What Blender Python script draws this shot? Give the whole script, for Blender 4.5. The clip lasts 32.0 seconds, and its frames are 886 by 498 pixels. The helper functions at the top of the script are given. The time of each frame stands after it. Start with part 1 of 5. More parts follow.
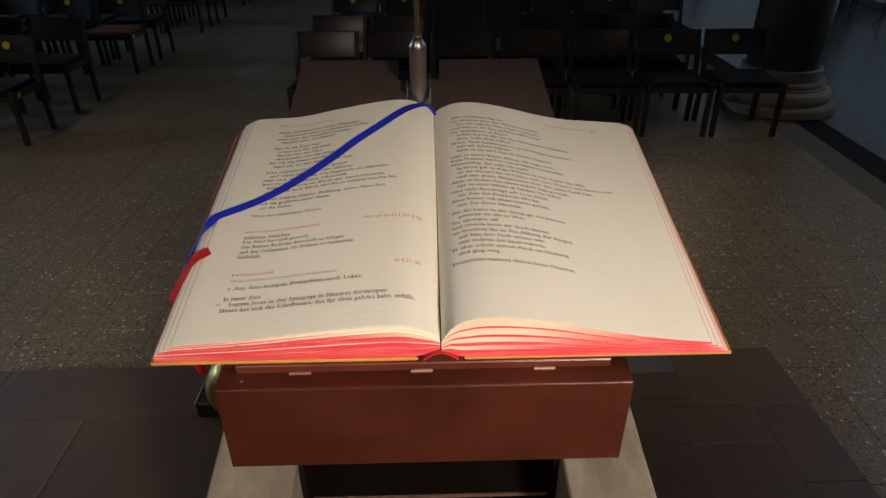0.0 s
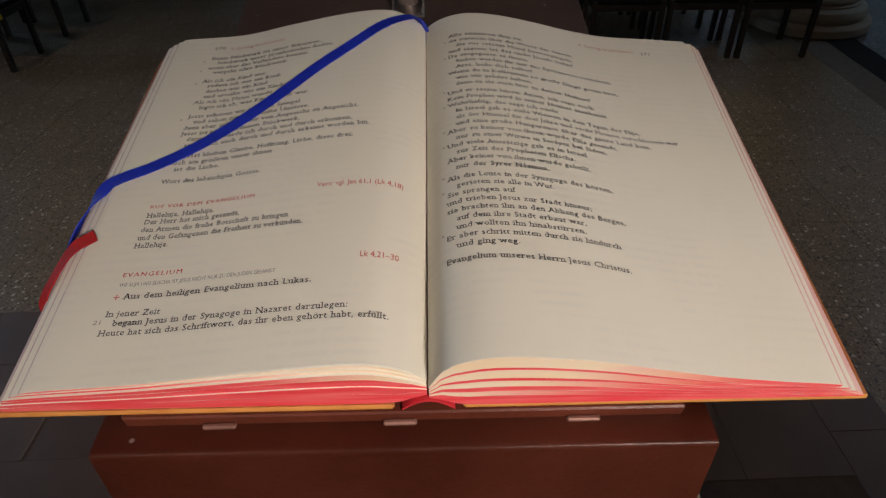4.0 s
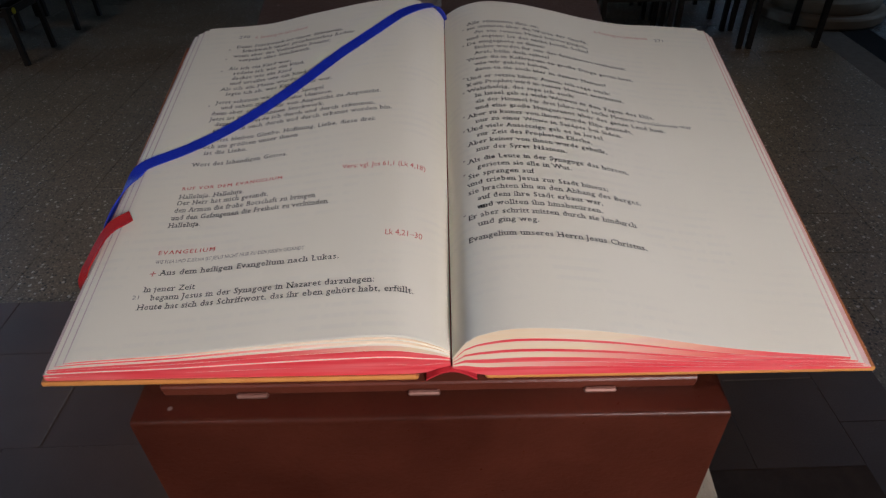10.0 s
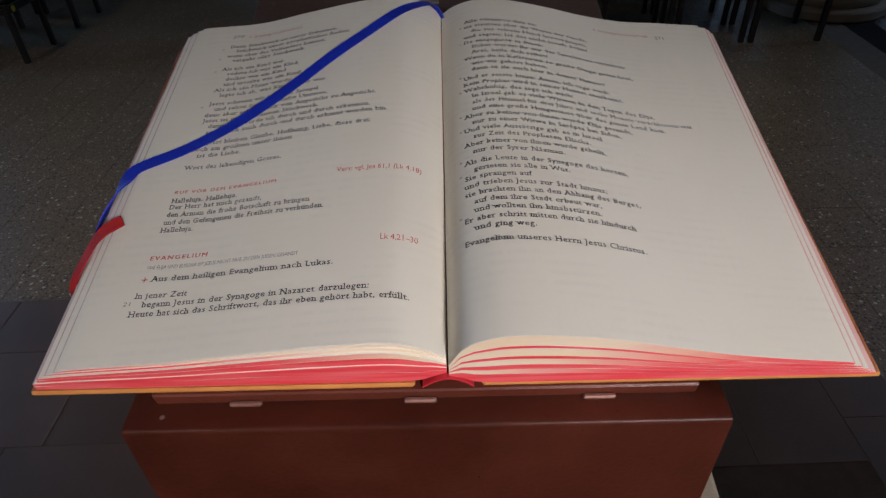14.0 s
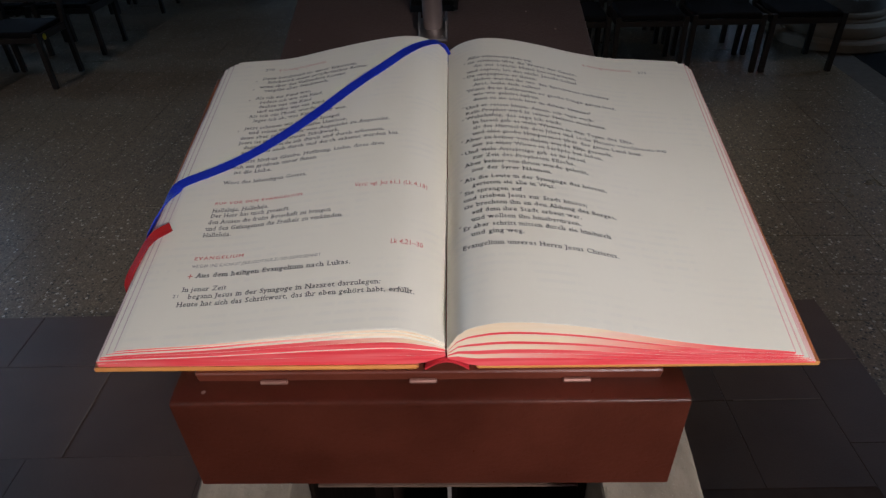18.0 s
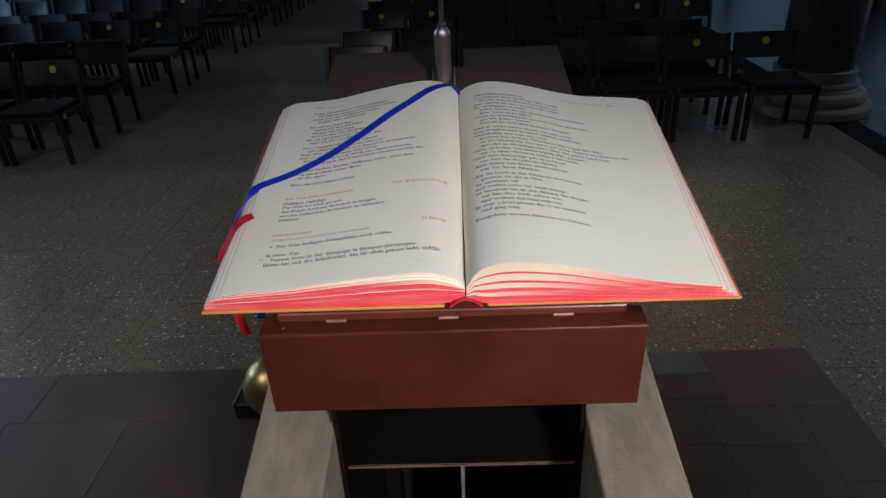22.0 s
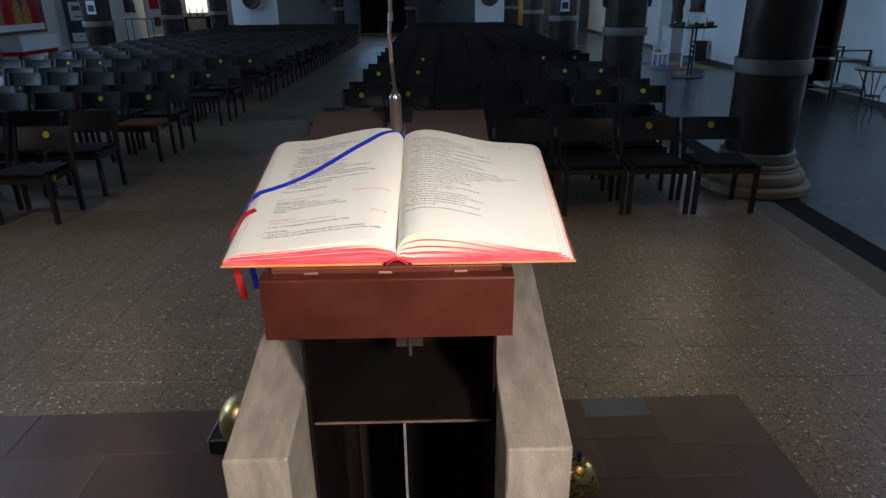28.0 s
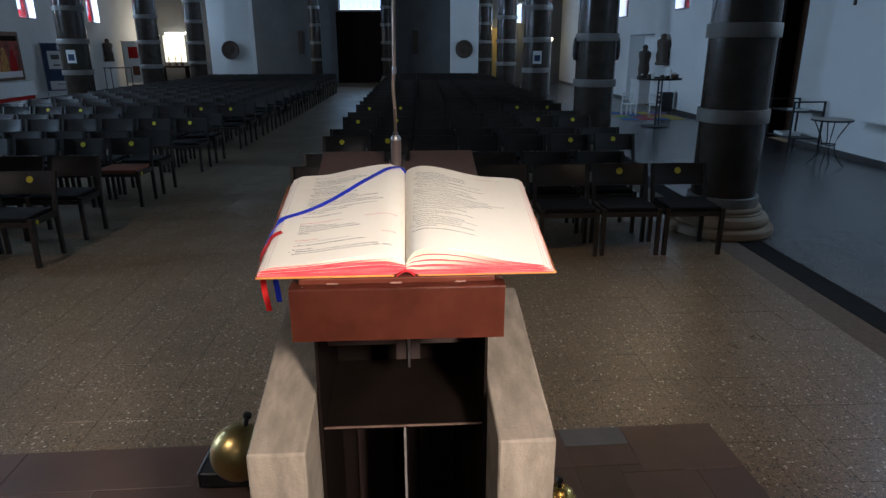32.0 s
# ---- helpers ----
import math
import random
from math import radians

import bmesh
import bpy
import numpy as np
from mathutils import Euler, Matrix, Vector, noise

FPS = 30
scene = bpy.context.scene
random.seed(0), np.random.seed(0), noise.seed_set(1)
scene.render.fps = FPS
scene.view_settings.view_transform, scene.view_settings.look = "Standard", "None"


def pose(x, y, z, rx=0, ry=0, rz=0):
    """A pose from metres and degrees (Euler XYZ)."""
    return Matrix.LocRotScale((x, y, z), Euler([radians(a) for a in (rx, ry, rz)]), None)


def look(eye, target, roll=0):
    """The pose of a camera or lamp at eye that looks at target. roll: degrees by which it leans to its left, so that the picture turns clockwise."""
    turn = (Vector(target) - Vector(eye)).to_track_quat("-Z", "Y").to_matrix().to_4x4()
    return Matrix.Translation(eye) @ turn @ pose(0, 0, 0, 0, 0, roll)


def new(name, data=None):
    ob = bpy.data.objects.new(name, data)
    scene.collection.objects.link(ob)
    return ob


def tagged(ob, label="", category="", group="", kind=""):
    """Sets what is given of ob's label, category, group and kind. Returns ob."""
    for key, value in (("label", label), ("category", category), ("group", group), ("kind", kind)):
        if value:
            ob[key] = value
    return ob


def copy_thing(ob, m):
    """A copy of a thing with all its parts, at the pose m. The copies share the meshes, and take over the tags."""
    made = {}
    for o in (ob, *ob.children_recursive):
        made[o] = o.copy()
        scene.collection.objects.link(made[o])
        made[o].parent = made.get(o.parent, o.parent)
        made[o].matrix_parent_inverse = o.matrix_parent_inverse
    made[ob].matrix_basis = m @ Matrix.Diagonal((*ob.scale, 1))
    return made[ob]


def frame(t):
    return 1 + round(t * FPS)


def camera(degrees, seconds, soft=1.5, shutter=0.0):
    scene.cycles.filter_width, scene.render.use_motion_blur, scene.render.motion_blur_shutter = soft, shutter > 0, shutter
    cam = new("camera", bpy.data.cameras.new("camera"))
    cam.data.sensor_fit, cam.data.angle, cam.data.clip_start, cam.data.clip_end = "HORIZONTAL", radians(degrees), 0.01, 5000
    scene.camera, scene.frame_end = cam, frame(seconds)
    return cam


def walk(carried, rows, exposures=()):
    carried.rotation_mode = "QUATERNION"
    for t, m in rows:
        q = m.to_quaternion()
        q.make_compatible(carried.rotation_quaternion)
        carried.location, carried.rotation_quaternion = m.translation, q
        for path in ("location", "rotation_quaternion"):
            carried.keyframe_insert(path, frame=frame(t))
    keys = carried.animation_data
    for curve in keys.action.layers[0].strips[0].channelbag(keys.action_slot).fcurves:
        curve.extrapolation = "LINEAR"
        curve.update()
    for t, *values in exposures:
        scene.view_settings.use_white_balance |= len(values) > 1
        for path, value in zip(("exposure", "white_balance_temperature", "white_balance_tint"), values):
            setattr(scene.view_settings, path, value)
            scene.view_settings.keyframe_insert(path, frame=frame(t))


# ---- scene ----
cam = camera(69.6, 32.0, 1.4)
PATH = [
    (0, (0.018, -0.011, 1.881), (0.027, 1.721, 0.881), -0.3),
    (0.5, (0.03, 0.031, 1.878), (0.045, 1.759, 0.871), 0.5),
    (1, (0.035, 0.062, 1.863), (-0.004, 1.771, 0.827), 0.6),
    (1.5, (0.025, 0.094, 1.854), (-0.057, 1.78, 0.782), -0.4),
    (2, (0.023, 0.117, 1.846), (-0.044, 1.784, 0.743), -0.5),
    (2.5, (0.023, 0.128, 1.839), (-0.022, 1.777, 0.708), -0.7),
    (3, (0.033, 0.138, 1.833), (0.0, 1.771, 0.679), -1.2),
    (3.5, (0.029, 0.146, 1.827), (0.008, 1.765, 0.653), -1.1),
    (4, (0.029, 0.152, 1.824), (0.009, 1.758, 0.632), -1.0),
    (4.5, (0.026, 0.151, 1.826), (-0.004, 1.753, 0.629), -1.3),
    (6.5, (0.026, 0.149, 1.824), (-0.003, 1.741, 0.614), -1.3),
    (7, (0.025, 0.147, 1.825), (-0.013, 1.739, 0.615), -1.3),
    (7.5, (0.027, 0.146, 1.826), (-0.017, 1.739, 0.618), -1.6),
    (8, (0.025, 0.143, 1.827), (-0.018, 1.735, 0.618), -1.6),
    (8.5, (0.023, 0.142, 1.827), (-0.021, 1.735, 0.618), -1.6),
    (9, (0.022, 0.139, 1.827), (-0.027, 1.734, 0.622), -1.5),
    (9.5, (0.022, 0.137, 1.827), (-0.026, 1.73, 0.619), -1.5),
    (10, (0.022, 0.136, 1.826), (-0.026, 1.729, 0.617), -1.6),
    (10.5, (0.023, 0.137, 1.825), (-0.028, 1.731, 0.618), -1.8),
    (11, (0.021, 0.141, 1.825), (-0.023, 1.728, 0.609), -1.6),
    (11.5, (0.022, 0.14, 1.826), (-0.02, 1.727, 0.609), -1.7),
    (12, (0.023, 0.141, 1.825), (-0.022, 1.726, 0.607), -1.8),
    (12.5, (0.023, 0.143, 1.825), (-0.021, 1.726, 0.603), -1.7),
    (13, (0.023, 0.145, 1.826), (-0.02, 1.725, 0.601), -1.7),
    (13.5, (0.025, 0.146, 1.825), (-0.024, 1.728, 0.603), -1.9),
    (14, (0.025, 0.144, 1.826), (-0.029, 1.728, 0.606), -2.0),
    (14.5, (0.024, 0.144, 1.825), (-0.028, 1.727, 0.604), -2.0),
    (16.5, (0.024, 0.143, 1.826), (-0.026, 1.727, 0.606), -1.9),
    (17, (0.028, 0.131, 1.832), (-0.038, 1.729, 0.63), -2.2),
    (17.5, (0.036, 0.11, 1.841), (-0.061, 1.726, 0.667), -2.7),
    (18, (0.034, 0.09, 1.85), (-0.061, 1.72, 0.696), -2.2),
    (18.5, (0.039, 0.067, 1.853), (-0.081, 1.716, 0.729), -2.1),
    (19, (0.041, 0.041, 1.851), (-0.094, 1.712, 0.76), -2.0),
    (19.5, (0.037, 0.016, 1.857), (-0.105, 1.71, 0.804), -2.0),
    (20, (0.03, -0.005, 1.855), (-0.107, 1.711, 0.837), -2.5),
    (20.5, (0.023, -0.028, 1.855), (-0.109, 1.7, 0.856), -2.4),
    (21, (0.026, -0.043, 1.858), (-0.097, 1.698, 0.882), -2.6),
    (21.5, (0.032, -0.051, 1.859), (-0.066, 1.697, 0.892), -2.9),
    (22, (0.023, -0.067, 1.858), (-0.065, 1.687, 0.9), -2.7),
    (22.5, (0.019, -0.076, 1.857), (-0.063, 1.68, 0.904), -2.4),
    (23, (0.027, -0.091, 1.862), (-0.053, 1.674, 0.924), -2.0),
    (23.5, (0.033, -0.097, 1.863), (-0.021, 1.678, 0.944), -2.1),
    (24, (0.032, -0.111, 1.87), (-0.001, 1.675, 0.972), -2.3),
    (24.5, (0.032, -0.13, 1.871), (0.008, 1.666, 0.992), -2.3),
    (26.5, (0.048, -0.239, 1.876), (0.044, 1.589, 1.064), -1.9),
    (27, (0.063, -0.287, 1.876), (0.058, 1.55, 1.086), -1.2),
    (27.5, (0.068, -0.327, 1.879), (0.061, 1.521, 1.114), -1.1),
    (28, (0.078, -0.354, 1.879), (0.068, 1.502, 1.133), -0.7),
    (28.5, (0.069, -0.382, 1.885), (0.056, 1.484, 1.166), -1.4),
    (29, (0.046, -0.429, 1.886), (0.038, 1.445, 1.187), -2.2),
    (29.5, (0.037, -0.463, 1.886), (0.046, 1.416, 1.201), -2.3),
    (30, (0.04, -0.479, 1.885), (0.066, 1.401, 1.203), -2.4),
    (30.5, (0.049, -0.486, 1.886), (0.104, 1.393, 1.205), -2.8),
    (31, (0.04, -0.491, 1.886), (0.108, 1.394, 1.221), -2.2),
    (31.5, (0.037, -0.498, 1.888), (0.106, 1.397, 1.25), -0.9),
    (32, (0.041, -0.504, 1.889), (0.108, 1.399, 1.279), -0.2),
]
EXPOSURES = [(0.0, -0.79, 6550, 12), (2.0, -1.02, 6450, 12), (4.0, -1.15, 6250, 14), (9.0, -1.19, 5600, 15), (16.5, -1.20, 5550, 15), (19.0, -0.98, 5450, 12), (24.0, -0.72, 5350, 10), (28.0, -0.17, 5650, 12), (32.0, -0.02, 6000, 15)]
walk(cam, [(t, look(eye, target, roll)) for t, eye, target, roll in PATH], EXPOSURES)

# ------------------------------------------------------------------ light
world = bpy.data.worlds.new("sky")
scene.world = world
world.use_nodes = True
wn = world.node_tree
sky = wn.nodes.new("ShaderNodeTexSky")
sky.sky_type = "NISHITA"
sky.sun_disc = False
sky.sun_elevation = radians(28)
sky.sun_rotation = radians(120)
sky.air_density, sky.dust_density = 1.0, 2.0
wn.links.new(sky.outputs["Color"], wn.nodes["Background"].inputs["Color"])
wn.nodes["Background"].inputs["Strength"].default_value = 0.10


def lamp(name, kind, m, energy, colour, **more):
    data = bpy.data.lights.new(name, kind)
    data.energy, data.color = energy, colour
    for key, value in more.items():
        if key == "size":
            data.shape, data.size, data.size_y = "RECTANGLE", value[0], value[1]
        elif key == "spot":
            data.spot_size, data.spot_blend = radians(value[0]), value[1]
        elif key == "soft":
            data.shadow_soft_size = value
    ob = new(name, data)
    ob.matrix_world = m
    return ob


WARM = (1.0, 0.87, 0.74)
COOL = (0.53, 0.77, 1.0)
# unseen: two lamps added near the book, then high spotlights on the floor
lamp("reading_light", "SPOT", look((0.85, -1.35, 2.42), (0.13, 0.25, 1.38)), 455, WARM, spot=(32, 0.9), soft=0.14)
lamp("reading_light", "SPOT", look((-1.00, -1.50, 2.70), (-0.12, 0.40, 1.26)), 80, WARM, spot=(38, 1.0), soft=0.20)
lamp("spotlight", "SPOT", look((-4.6, -1.0, 6.2), (-2.2, 3.3, 0.0)), 880, WARM, spot=(50, 1.0), soft=0.12)
lamp("spotlight", "SPOT", look((1.6, 0.4, 6.4), (1.8, 3.1, 0.0)), 460, (1.0, 0.74, 0.46), spot=(45, 1.0), soft=0.12)
lamp("aisle_spotlight", "SPOT", look((5.30, 13.2, 6.5), (1.25, 2.65, 0.0)), 130, (1.0, 0.74, 0.42), spot=(15, 1.0), soft=0.22)
RIGHT_WINDOWS = (6.6, 18.25, 23.6, 29.0)
LEFT_WINDOWS = (6.6, 12.4, 18.2, 23.7, 28.5)
for y in RIGHT_WINDOWS:
    lamp("window_daylight", "AREA", look((7.80, y, 3.91), (2.0, y, 3.6)), 145, COOL, size=(0.96, 2.1))
for y in LEFT_WINDOWS:
    lamp("window_daylight", "AREA", look((-14.0, y, 3.91), (-8.0, y, 3.6)), 680 if y < 14 else 250, COOL, size=(0.96, 2.1))
lamp("door_window_daylight", "AREA", look((-2.89, 34.40, 3.93), (-2.89, 28.0, 2.6)), 60, COOL, size=(2.1, 0.7))
lamp("end_window_daylight", "AREA", look((4.9, 34.40, 3.40), (4.9, 28.0, 2.4)), 30, COOL, size=(0.94, 0.94))
# unseen point lamps added for the shrine and the yellow doorway
lamp("niche_lamp", "POINT", pose(-12.1, 32.6, 2.5), 60, (1.0, 0.86, 0.6), soft=0.15)
lamp("aisle_lamp", "POINT", pose(4.6, 33.3, 2.6), 30, (1.0, 0.8, 0.4), soft=0.15)


# ------------------------------------------------------------------ materials
def nodes_of(name):
    m = bpy.data.materials.new(name)
    m.use_nodes = True
    t = m.node_tree
    return m, t.nodes, t.links, t.nodes["Principled BSDF"]


def mixed(n, l, a, b, f, mode="MIX"):
    x = n.new("ShaderNodeMix")
    x.data_type, x.blend_type = "RGBA", mode
    for slot, v in ((6, a), (7, b), (0, f)):
        if isinstance(v, bpy.types.NodeSocket):
            l.new(v, x.inputs[slot])
        elif slot == 0:
            x.inputs[0].default_value = v
        else:
            x.inputs[slot].default_value = (*v, 1)
    return x.outputs[2]


def ramp(n, l, src, lo, hi):
    r = n.new("ShaderNodeMapRange")
    r.inputs["From Min"].default_value, r.inputs["From Max"].default_value = lo, hi
    l.new(src, r.inputs["Value"])
    return r.outputs["Result"]


def noise_tex(n, l, co, scale, detail=3.0, rough=0.6):
    t = n.new("ShaderNodeTexNoise")
    t.inputs["Scale"].default_value, t.inputs["Detail"].default_value, t.inputs["Roughness"].default_value = scale, detail, rough
    l.new(co, t.inputs["Vector"])
    return t.outputs["Fac"]


def stretched(n, l, co, s):
    m = n.new("ShaderNodeMapping")
    m.inputs["Scale"].default_value = s
    l.new(co, m.inputs["Vector"])
    return m.outputs["Vector"]


def surf(name, c1, c2, scale=8, fine=120, rough=0.6, metal=0.0, bump=0.0, stretch=None, wear=0.25, spec=0.5, per=0.0, world_co=False, coat=0.0, sheen=0.0):
    """Two-scale colour variation between c1 and c2, with relief and uneven gloss."""
    m, n, l, p = nodes_of(name)
    co = n.new("ShaderNodeNewGeometry").outputs["Position"] if world_co else n.new("ShaderNodeTexCoord").outputs["Object"]
    if stretch:
        co = stretched(n, l, co, stretch)
    big, small = noise_tex(n, l, co, scale), noise_tex(n, l, co, fine, 4)
    col = mixed(n, l, c1, c2, ramp(n, l, big, 0.35, 0.65))
    dark = tuple(0.6 * a for a in c1)
    col = mixed(n, l, col, dark, ramp(n, l, small, 0.55, 0.55 + 0.6 / max(wear, 0.01)))
    if per:
        r = n.new("ShaderNodeObjectInfo").outputs["Random"]
        hs = n.new("ShaderNodeHueSaturation")
        l.new(col, hs.inputs["Color"])
        l.new(ramp(n, l, r, 0.0, 1.0), hs.inputs["Value"])
        rr = hs.inputs["Value"].links[0].from_node
        rr.inputs["To Min"].default_value, rr.inputs["To Max"].default_value = 1 - per, 1 + per
        col = hs.outputs["Color"]
    l.new(col, p.inputs["Base Color"])
    rg = ramp(n, l, small, 0.2, 0.8)
    rn = rg.node
    rn.inputs["To Min"].default_value, rn.inputs["To Max"].default_value = max(rough - 0.08, 0.02), min(rough + 0.1, 1)
    l.new(rg, p.inputs["Roughness"])
    p.inputs["Metallic"].default_value = metal
    p.inputs["Specular IOR Level"].default_value = spec
    p.inputs["Coat Weight"].default_value = coat
    p.inputs["Sheen Weight"].default_value = sheen
    if bump:
        b = n.new("ShaderNodeBump")
        b.inputs["Strength"].default_value, b.inputs["Distance"].default_value = min(1.0, bump), 0.002
        l.new(small, b.inputs["Height"])
        l.new(b.outputs["Normal"], p.inputs["Normal"])
    return m


def terrazzo(name, base, light, darkc, rough=0.30):
    """Ground stone floor: pale, tan and dark chips of three sizes in a grey-brown matrix."""
    m, n, l, p = nodes_of(name)
    co = n.new("ShaderNodeNewGeometry").outputs["Position"]
    warp = noise_tex(n, l, co, 1.1, 4)
    fine = noise_tex(n, l, co, 110, 4)
    col = mixed(n, l, base, tuple(0.74 * a for a in base), ramp(n, l, warp, 0.3, 0.7))
    col = mixed(n, l, col, tuple(0.55 * a for a in base), ramp(n, l, fine, 0.5, 0.85))

    def chips(scale, size, choice, c):
        nonlocal col
        v = n.new("ShaderNodeTexVoronoi")
        v.inputs["Scale"].default_value = scale
        l.new(co, v.inputs["Vector"])
        sep = n.new("ShaderNodeSeparateColor")
        l.new(v.outputs["Color"], sep.inputs["Color"])
        g = n.new("ShaderNodeMath")
        g.operation = "MULTIPLY"
        l.new(ramp(n, l, v.outputs["Distance"], size, size - 0.12), g.inputs[0])
        l.new(ramp(n, l, sep.outputs[choice[0]], choice[1], choice[1] + 0.01), g.inputs[1])
        col = mixed(n, l, col, c, g.outputs[0])
    chips(150, 0.62, (1, 0.58), tuple(1.35 * a for a in base))
    chips(150, 0.60, (0, 0.80), tuple(0.45 * a for a in base))
    chips(80, 0.55, (1, 0.86), tuple(1.55 * a for a in base))
    chips(80, 0.55, (2, 0.90), darkc)
    chips(56, 0.48, (0, 0.940), light)
    chips(100, 0.45, (0, 0.955), light)
    r = n.new("ShaderNodeObjectInfo").outputs["Random"]
    col = mixed(n, l, col, tuple(0.62 * a for a in base), ramp(n, l, r, -0.2, 4.0))
    l.new(col, p.inputs["Base Color"])
    rg = ramp(n, l, warp, 0.2, 0.8)
    rg.node.inputs["To Min"].default_value, rg.node.inputs["To Max"].default_value = rough - 0.06, rough + 0.14
    l.new(rg, p.inputs["Roughness"])
    b = n.new("ShaderNodeBump")
    b.inputs["Strength"].default_value, b.inputs["Distance"].default_value = 0.2, 0.001
    l.new(fine, b.inputs["Height"])
    l.new(b.outputs["Normal"], p.inputs["Normal"])
    return m


def plain(name, c, rough=0.6, metal=0.0):
    m, n, l, p = nodes_of(name)
    p.inputs["Base Color"].default_value = (*c, 1)
    p.inputs["Roughness"].default_value, p.inputs["Metallic"].default_value = rough, metal
    return m


def glass_pane(name, c):
    m, n, l, p = nodes_of(name)
    t = n.new("ShaderNodeBsdfTransparent")
    t.inputs["Color"].default_value = (*c, 1)
    g = n.new("ShaderNodeBsdfGlossy")
    g.inputs["Roughness"].default_value = 0.1
    x = n.new("ShaderNodeMixShader")
    x.inputs[0].default_value = 0.08
    l.new(t.outputs[0], x.inputs[1])
    l.new(g.outputs[0], x.inputs[2])
    l.new(x.outputs[0], n["Material Output"].inputs["Surface"])
    return m


def glow(name, c, strength):
    m, n, l, p = nodes_of(name)
    p.inputs["Base Color"].default_value = (*c, 1)
    p.inputs["Emission Color"].default_value = (*c, 1)
    p.inputs["Emission Strength"].default_value = strength
    return m


def paper_mat():
    m, n, l, p = nodes_of("book_paper")
    co = n.new("ShaderNodeTexCoord").outputs["Object"]
    big, small = noise_tex(n, l, co, 9, 3), noise_tex(n, l, co, 900, 3)
    col = mixed(n, l, (0.785, 0.745, 0.635), (0.755, 0.712, 0.600), ramp(n, l, big, 0.3, 0.7))
    # print of the leaf's other side, faintly seen through in rows of words
    sep = n.new("ShaderNodeSeparateXYZ")
    l.new(co, sep.inputs[0])
    row = n.new("ShaderNodeMath")
    row.operation = "SINE"
    pitch = n.new("ShaderNodeMath")
    pitch.operation = "MULTIPLY_ADD"
    pitch.inputs[1].default_value, pitch.inputs[2].default_value = 6.2832 / 0.0064, 1.3
    l.new(sep.outputs[1], pitch.inputs[0])
    l.new(pitch.outputs[0], row.inputs[0])
    words = noise_tex(n, l, stretched(n, l, co, (150, 40, 1)), 1.0, 2)
    area = noise_tex(n, l, stretched(n, l, co, (16, 22, 1)), 1.0, 2)
    fac = ramp(n, l, row.outputs[0], -0.1, 0.7)
    for src, lo, hi in ((words, 0.38, 0.52), (area, 0.45, 0.58)):
        g = n.new("ShaderNodeMath")
        g.operation = "MULTIPLY"
        l.new(fac, g.inputs[0])
        l.new(ramp(n, l, src, lo, hi), g.inputs[1])
        fac = g.outputs[0]
    g2 = n.new("ShaderNodeMath")
    g2.operation = "MULTIPLY"
    g2.inputs[1].default_value = 0.085
    l.new(fac, g2.inputs[0])
    col = mixed(n, l, col, (0.42, 0.43, 0.48), g2.outputs[0])
    l.new(col, p.inputs["Base Color"])
    p.inputs["Roughness"].default_value = 0.62
    b = n.new("ShaderNodeBump")
    b.inputs["Strength"].default_value, b.inputs["Distance"].default_value = 0.08, 0.0004
    l.new(small, b.inputs["Height"])
    l.new(b.outputs["Normal"], p.inputs["Normal"])
    return m


PAPER = paper_mat()


def page_edge(reach):
    """Red-stained leaf edges; towards the gutter, up to reach, the stain has stayed pale."""
    m, n, l, p = nodes_of("page_edge")
    co = n.new("ShaderNodeTexCoord").outputs["Object"]
    streaks = noise_tex(n, l, stretched(n, l, co, (9, 40, 900)), 1.0, 3)
    broad = noise_tex(n, l, stretched(n, l, co, (14, 40, 160)), 1.0, 2)
    col = mixed(n, l, (0.82, 0.050, 0.065), (0.88, 0.16, 0.16), ramp(n, l, broad, 0.35, 0.7))
    col = mixed(n, l, col, (0.58, 0.035, 0.05), ramp(n, l, streaks, 0.55, 0.85))
    if reach:
        sep = n.new("ShaderNodeSeparateXYZ")
        l.new(co, sep.inputs[0])
        far = n.new("ShaderNodeMath")
        far.operation = "ABSOLUTE"
        l.new(sep.outputs[0], far.inputs[0])
        wob = n.new("ShaderNodeMath")
        wob.operation = "MULTIPLY_ADD"
        wob.inputs[1].default_value = 0.06
        l.new(broad, wob.inputs[0])
        l.new(far.outputs[0], wob.inputs[2])
        cream = mixed(n, l, (0.86, 0.66, 0.42), (0.86, 0.74, 0.58), ramp(n, l, broad, 0.3, 0.7))
        f = ramp(n, l, wob.outputs[0], reach + 0.055, reach - 0.02)
        col = mixed(n, l, col, cream, f)
    l.new(col, p.inputs["Base Color"])
    p.inputs["Roughness"].default_value = 0.7
    return m


EDGES = {r: page_edge(r) for r in (0, 0.06, 0.09, 0.11, 0.13, 0.16)}
PINK_EDGE = surf("pink_page_edge", (0.64, 0.20, 0.20), (0.72, 0.40, 0.37), 30, 900, 0.7, stretch=(30, 6, 400), bump=0.3)
# grey rim paints the thin shade between the left leaf bundles
SHADE_LINE = surf("gap_shade_page_edge", (0.50, 0.38, 0.37), (0.62, 0.51, 0.49), 40, 900, 0.7)
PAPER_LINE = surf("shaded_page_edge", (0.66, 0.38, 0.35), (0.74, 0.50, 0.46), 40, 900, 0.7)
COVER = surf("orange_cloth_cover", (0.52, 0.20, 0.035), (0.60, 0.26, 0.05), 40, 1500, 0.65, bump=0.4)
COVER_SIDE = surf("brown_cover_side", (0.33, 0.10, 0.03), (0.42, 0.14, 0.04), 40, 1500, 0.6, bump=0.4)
SPINE_RED = surf("red_spine_lining", (0.50, 0.02, 0.03), (0.58, 0.035, 0.045), 60, 900, 0.55, bump=0.2)
INK = plain("black_ink", (0.014, 0.013, 0.013), 0.6)
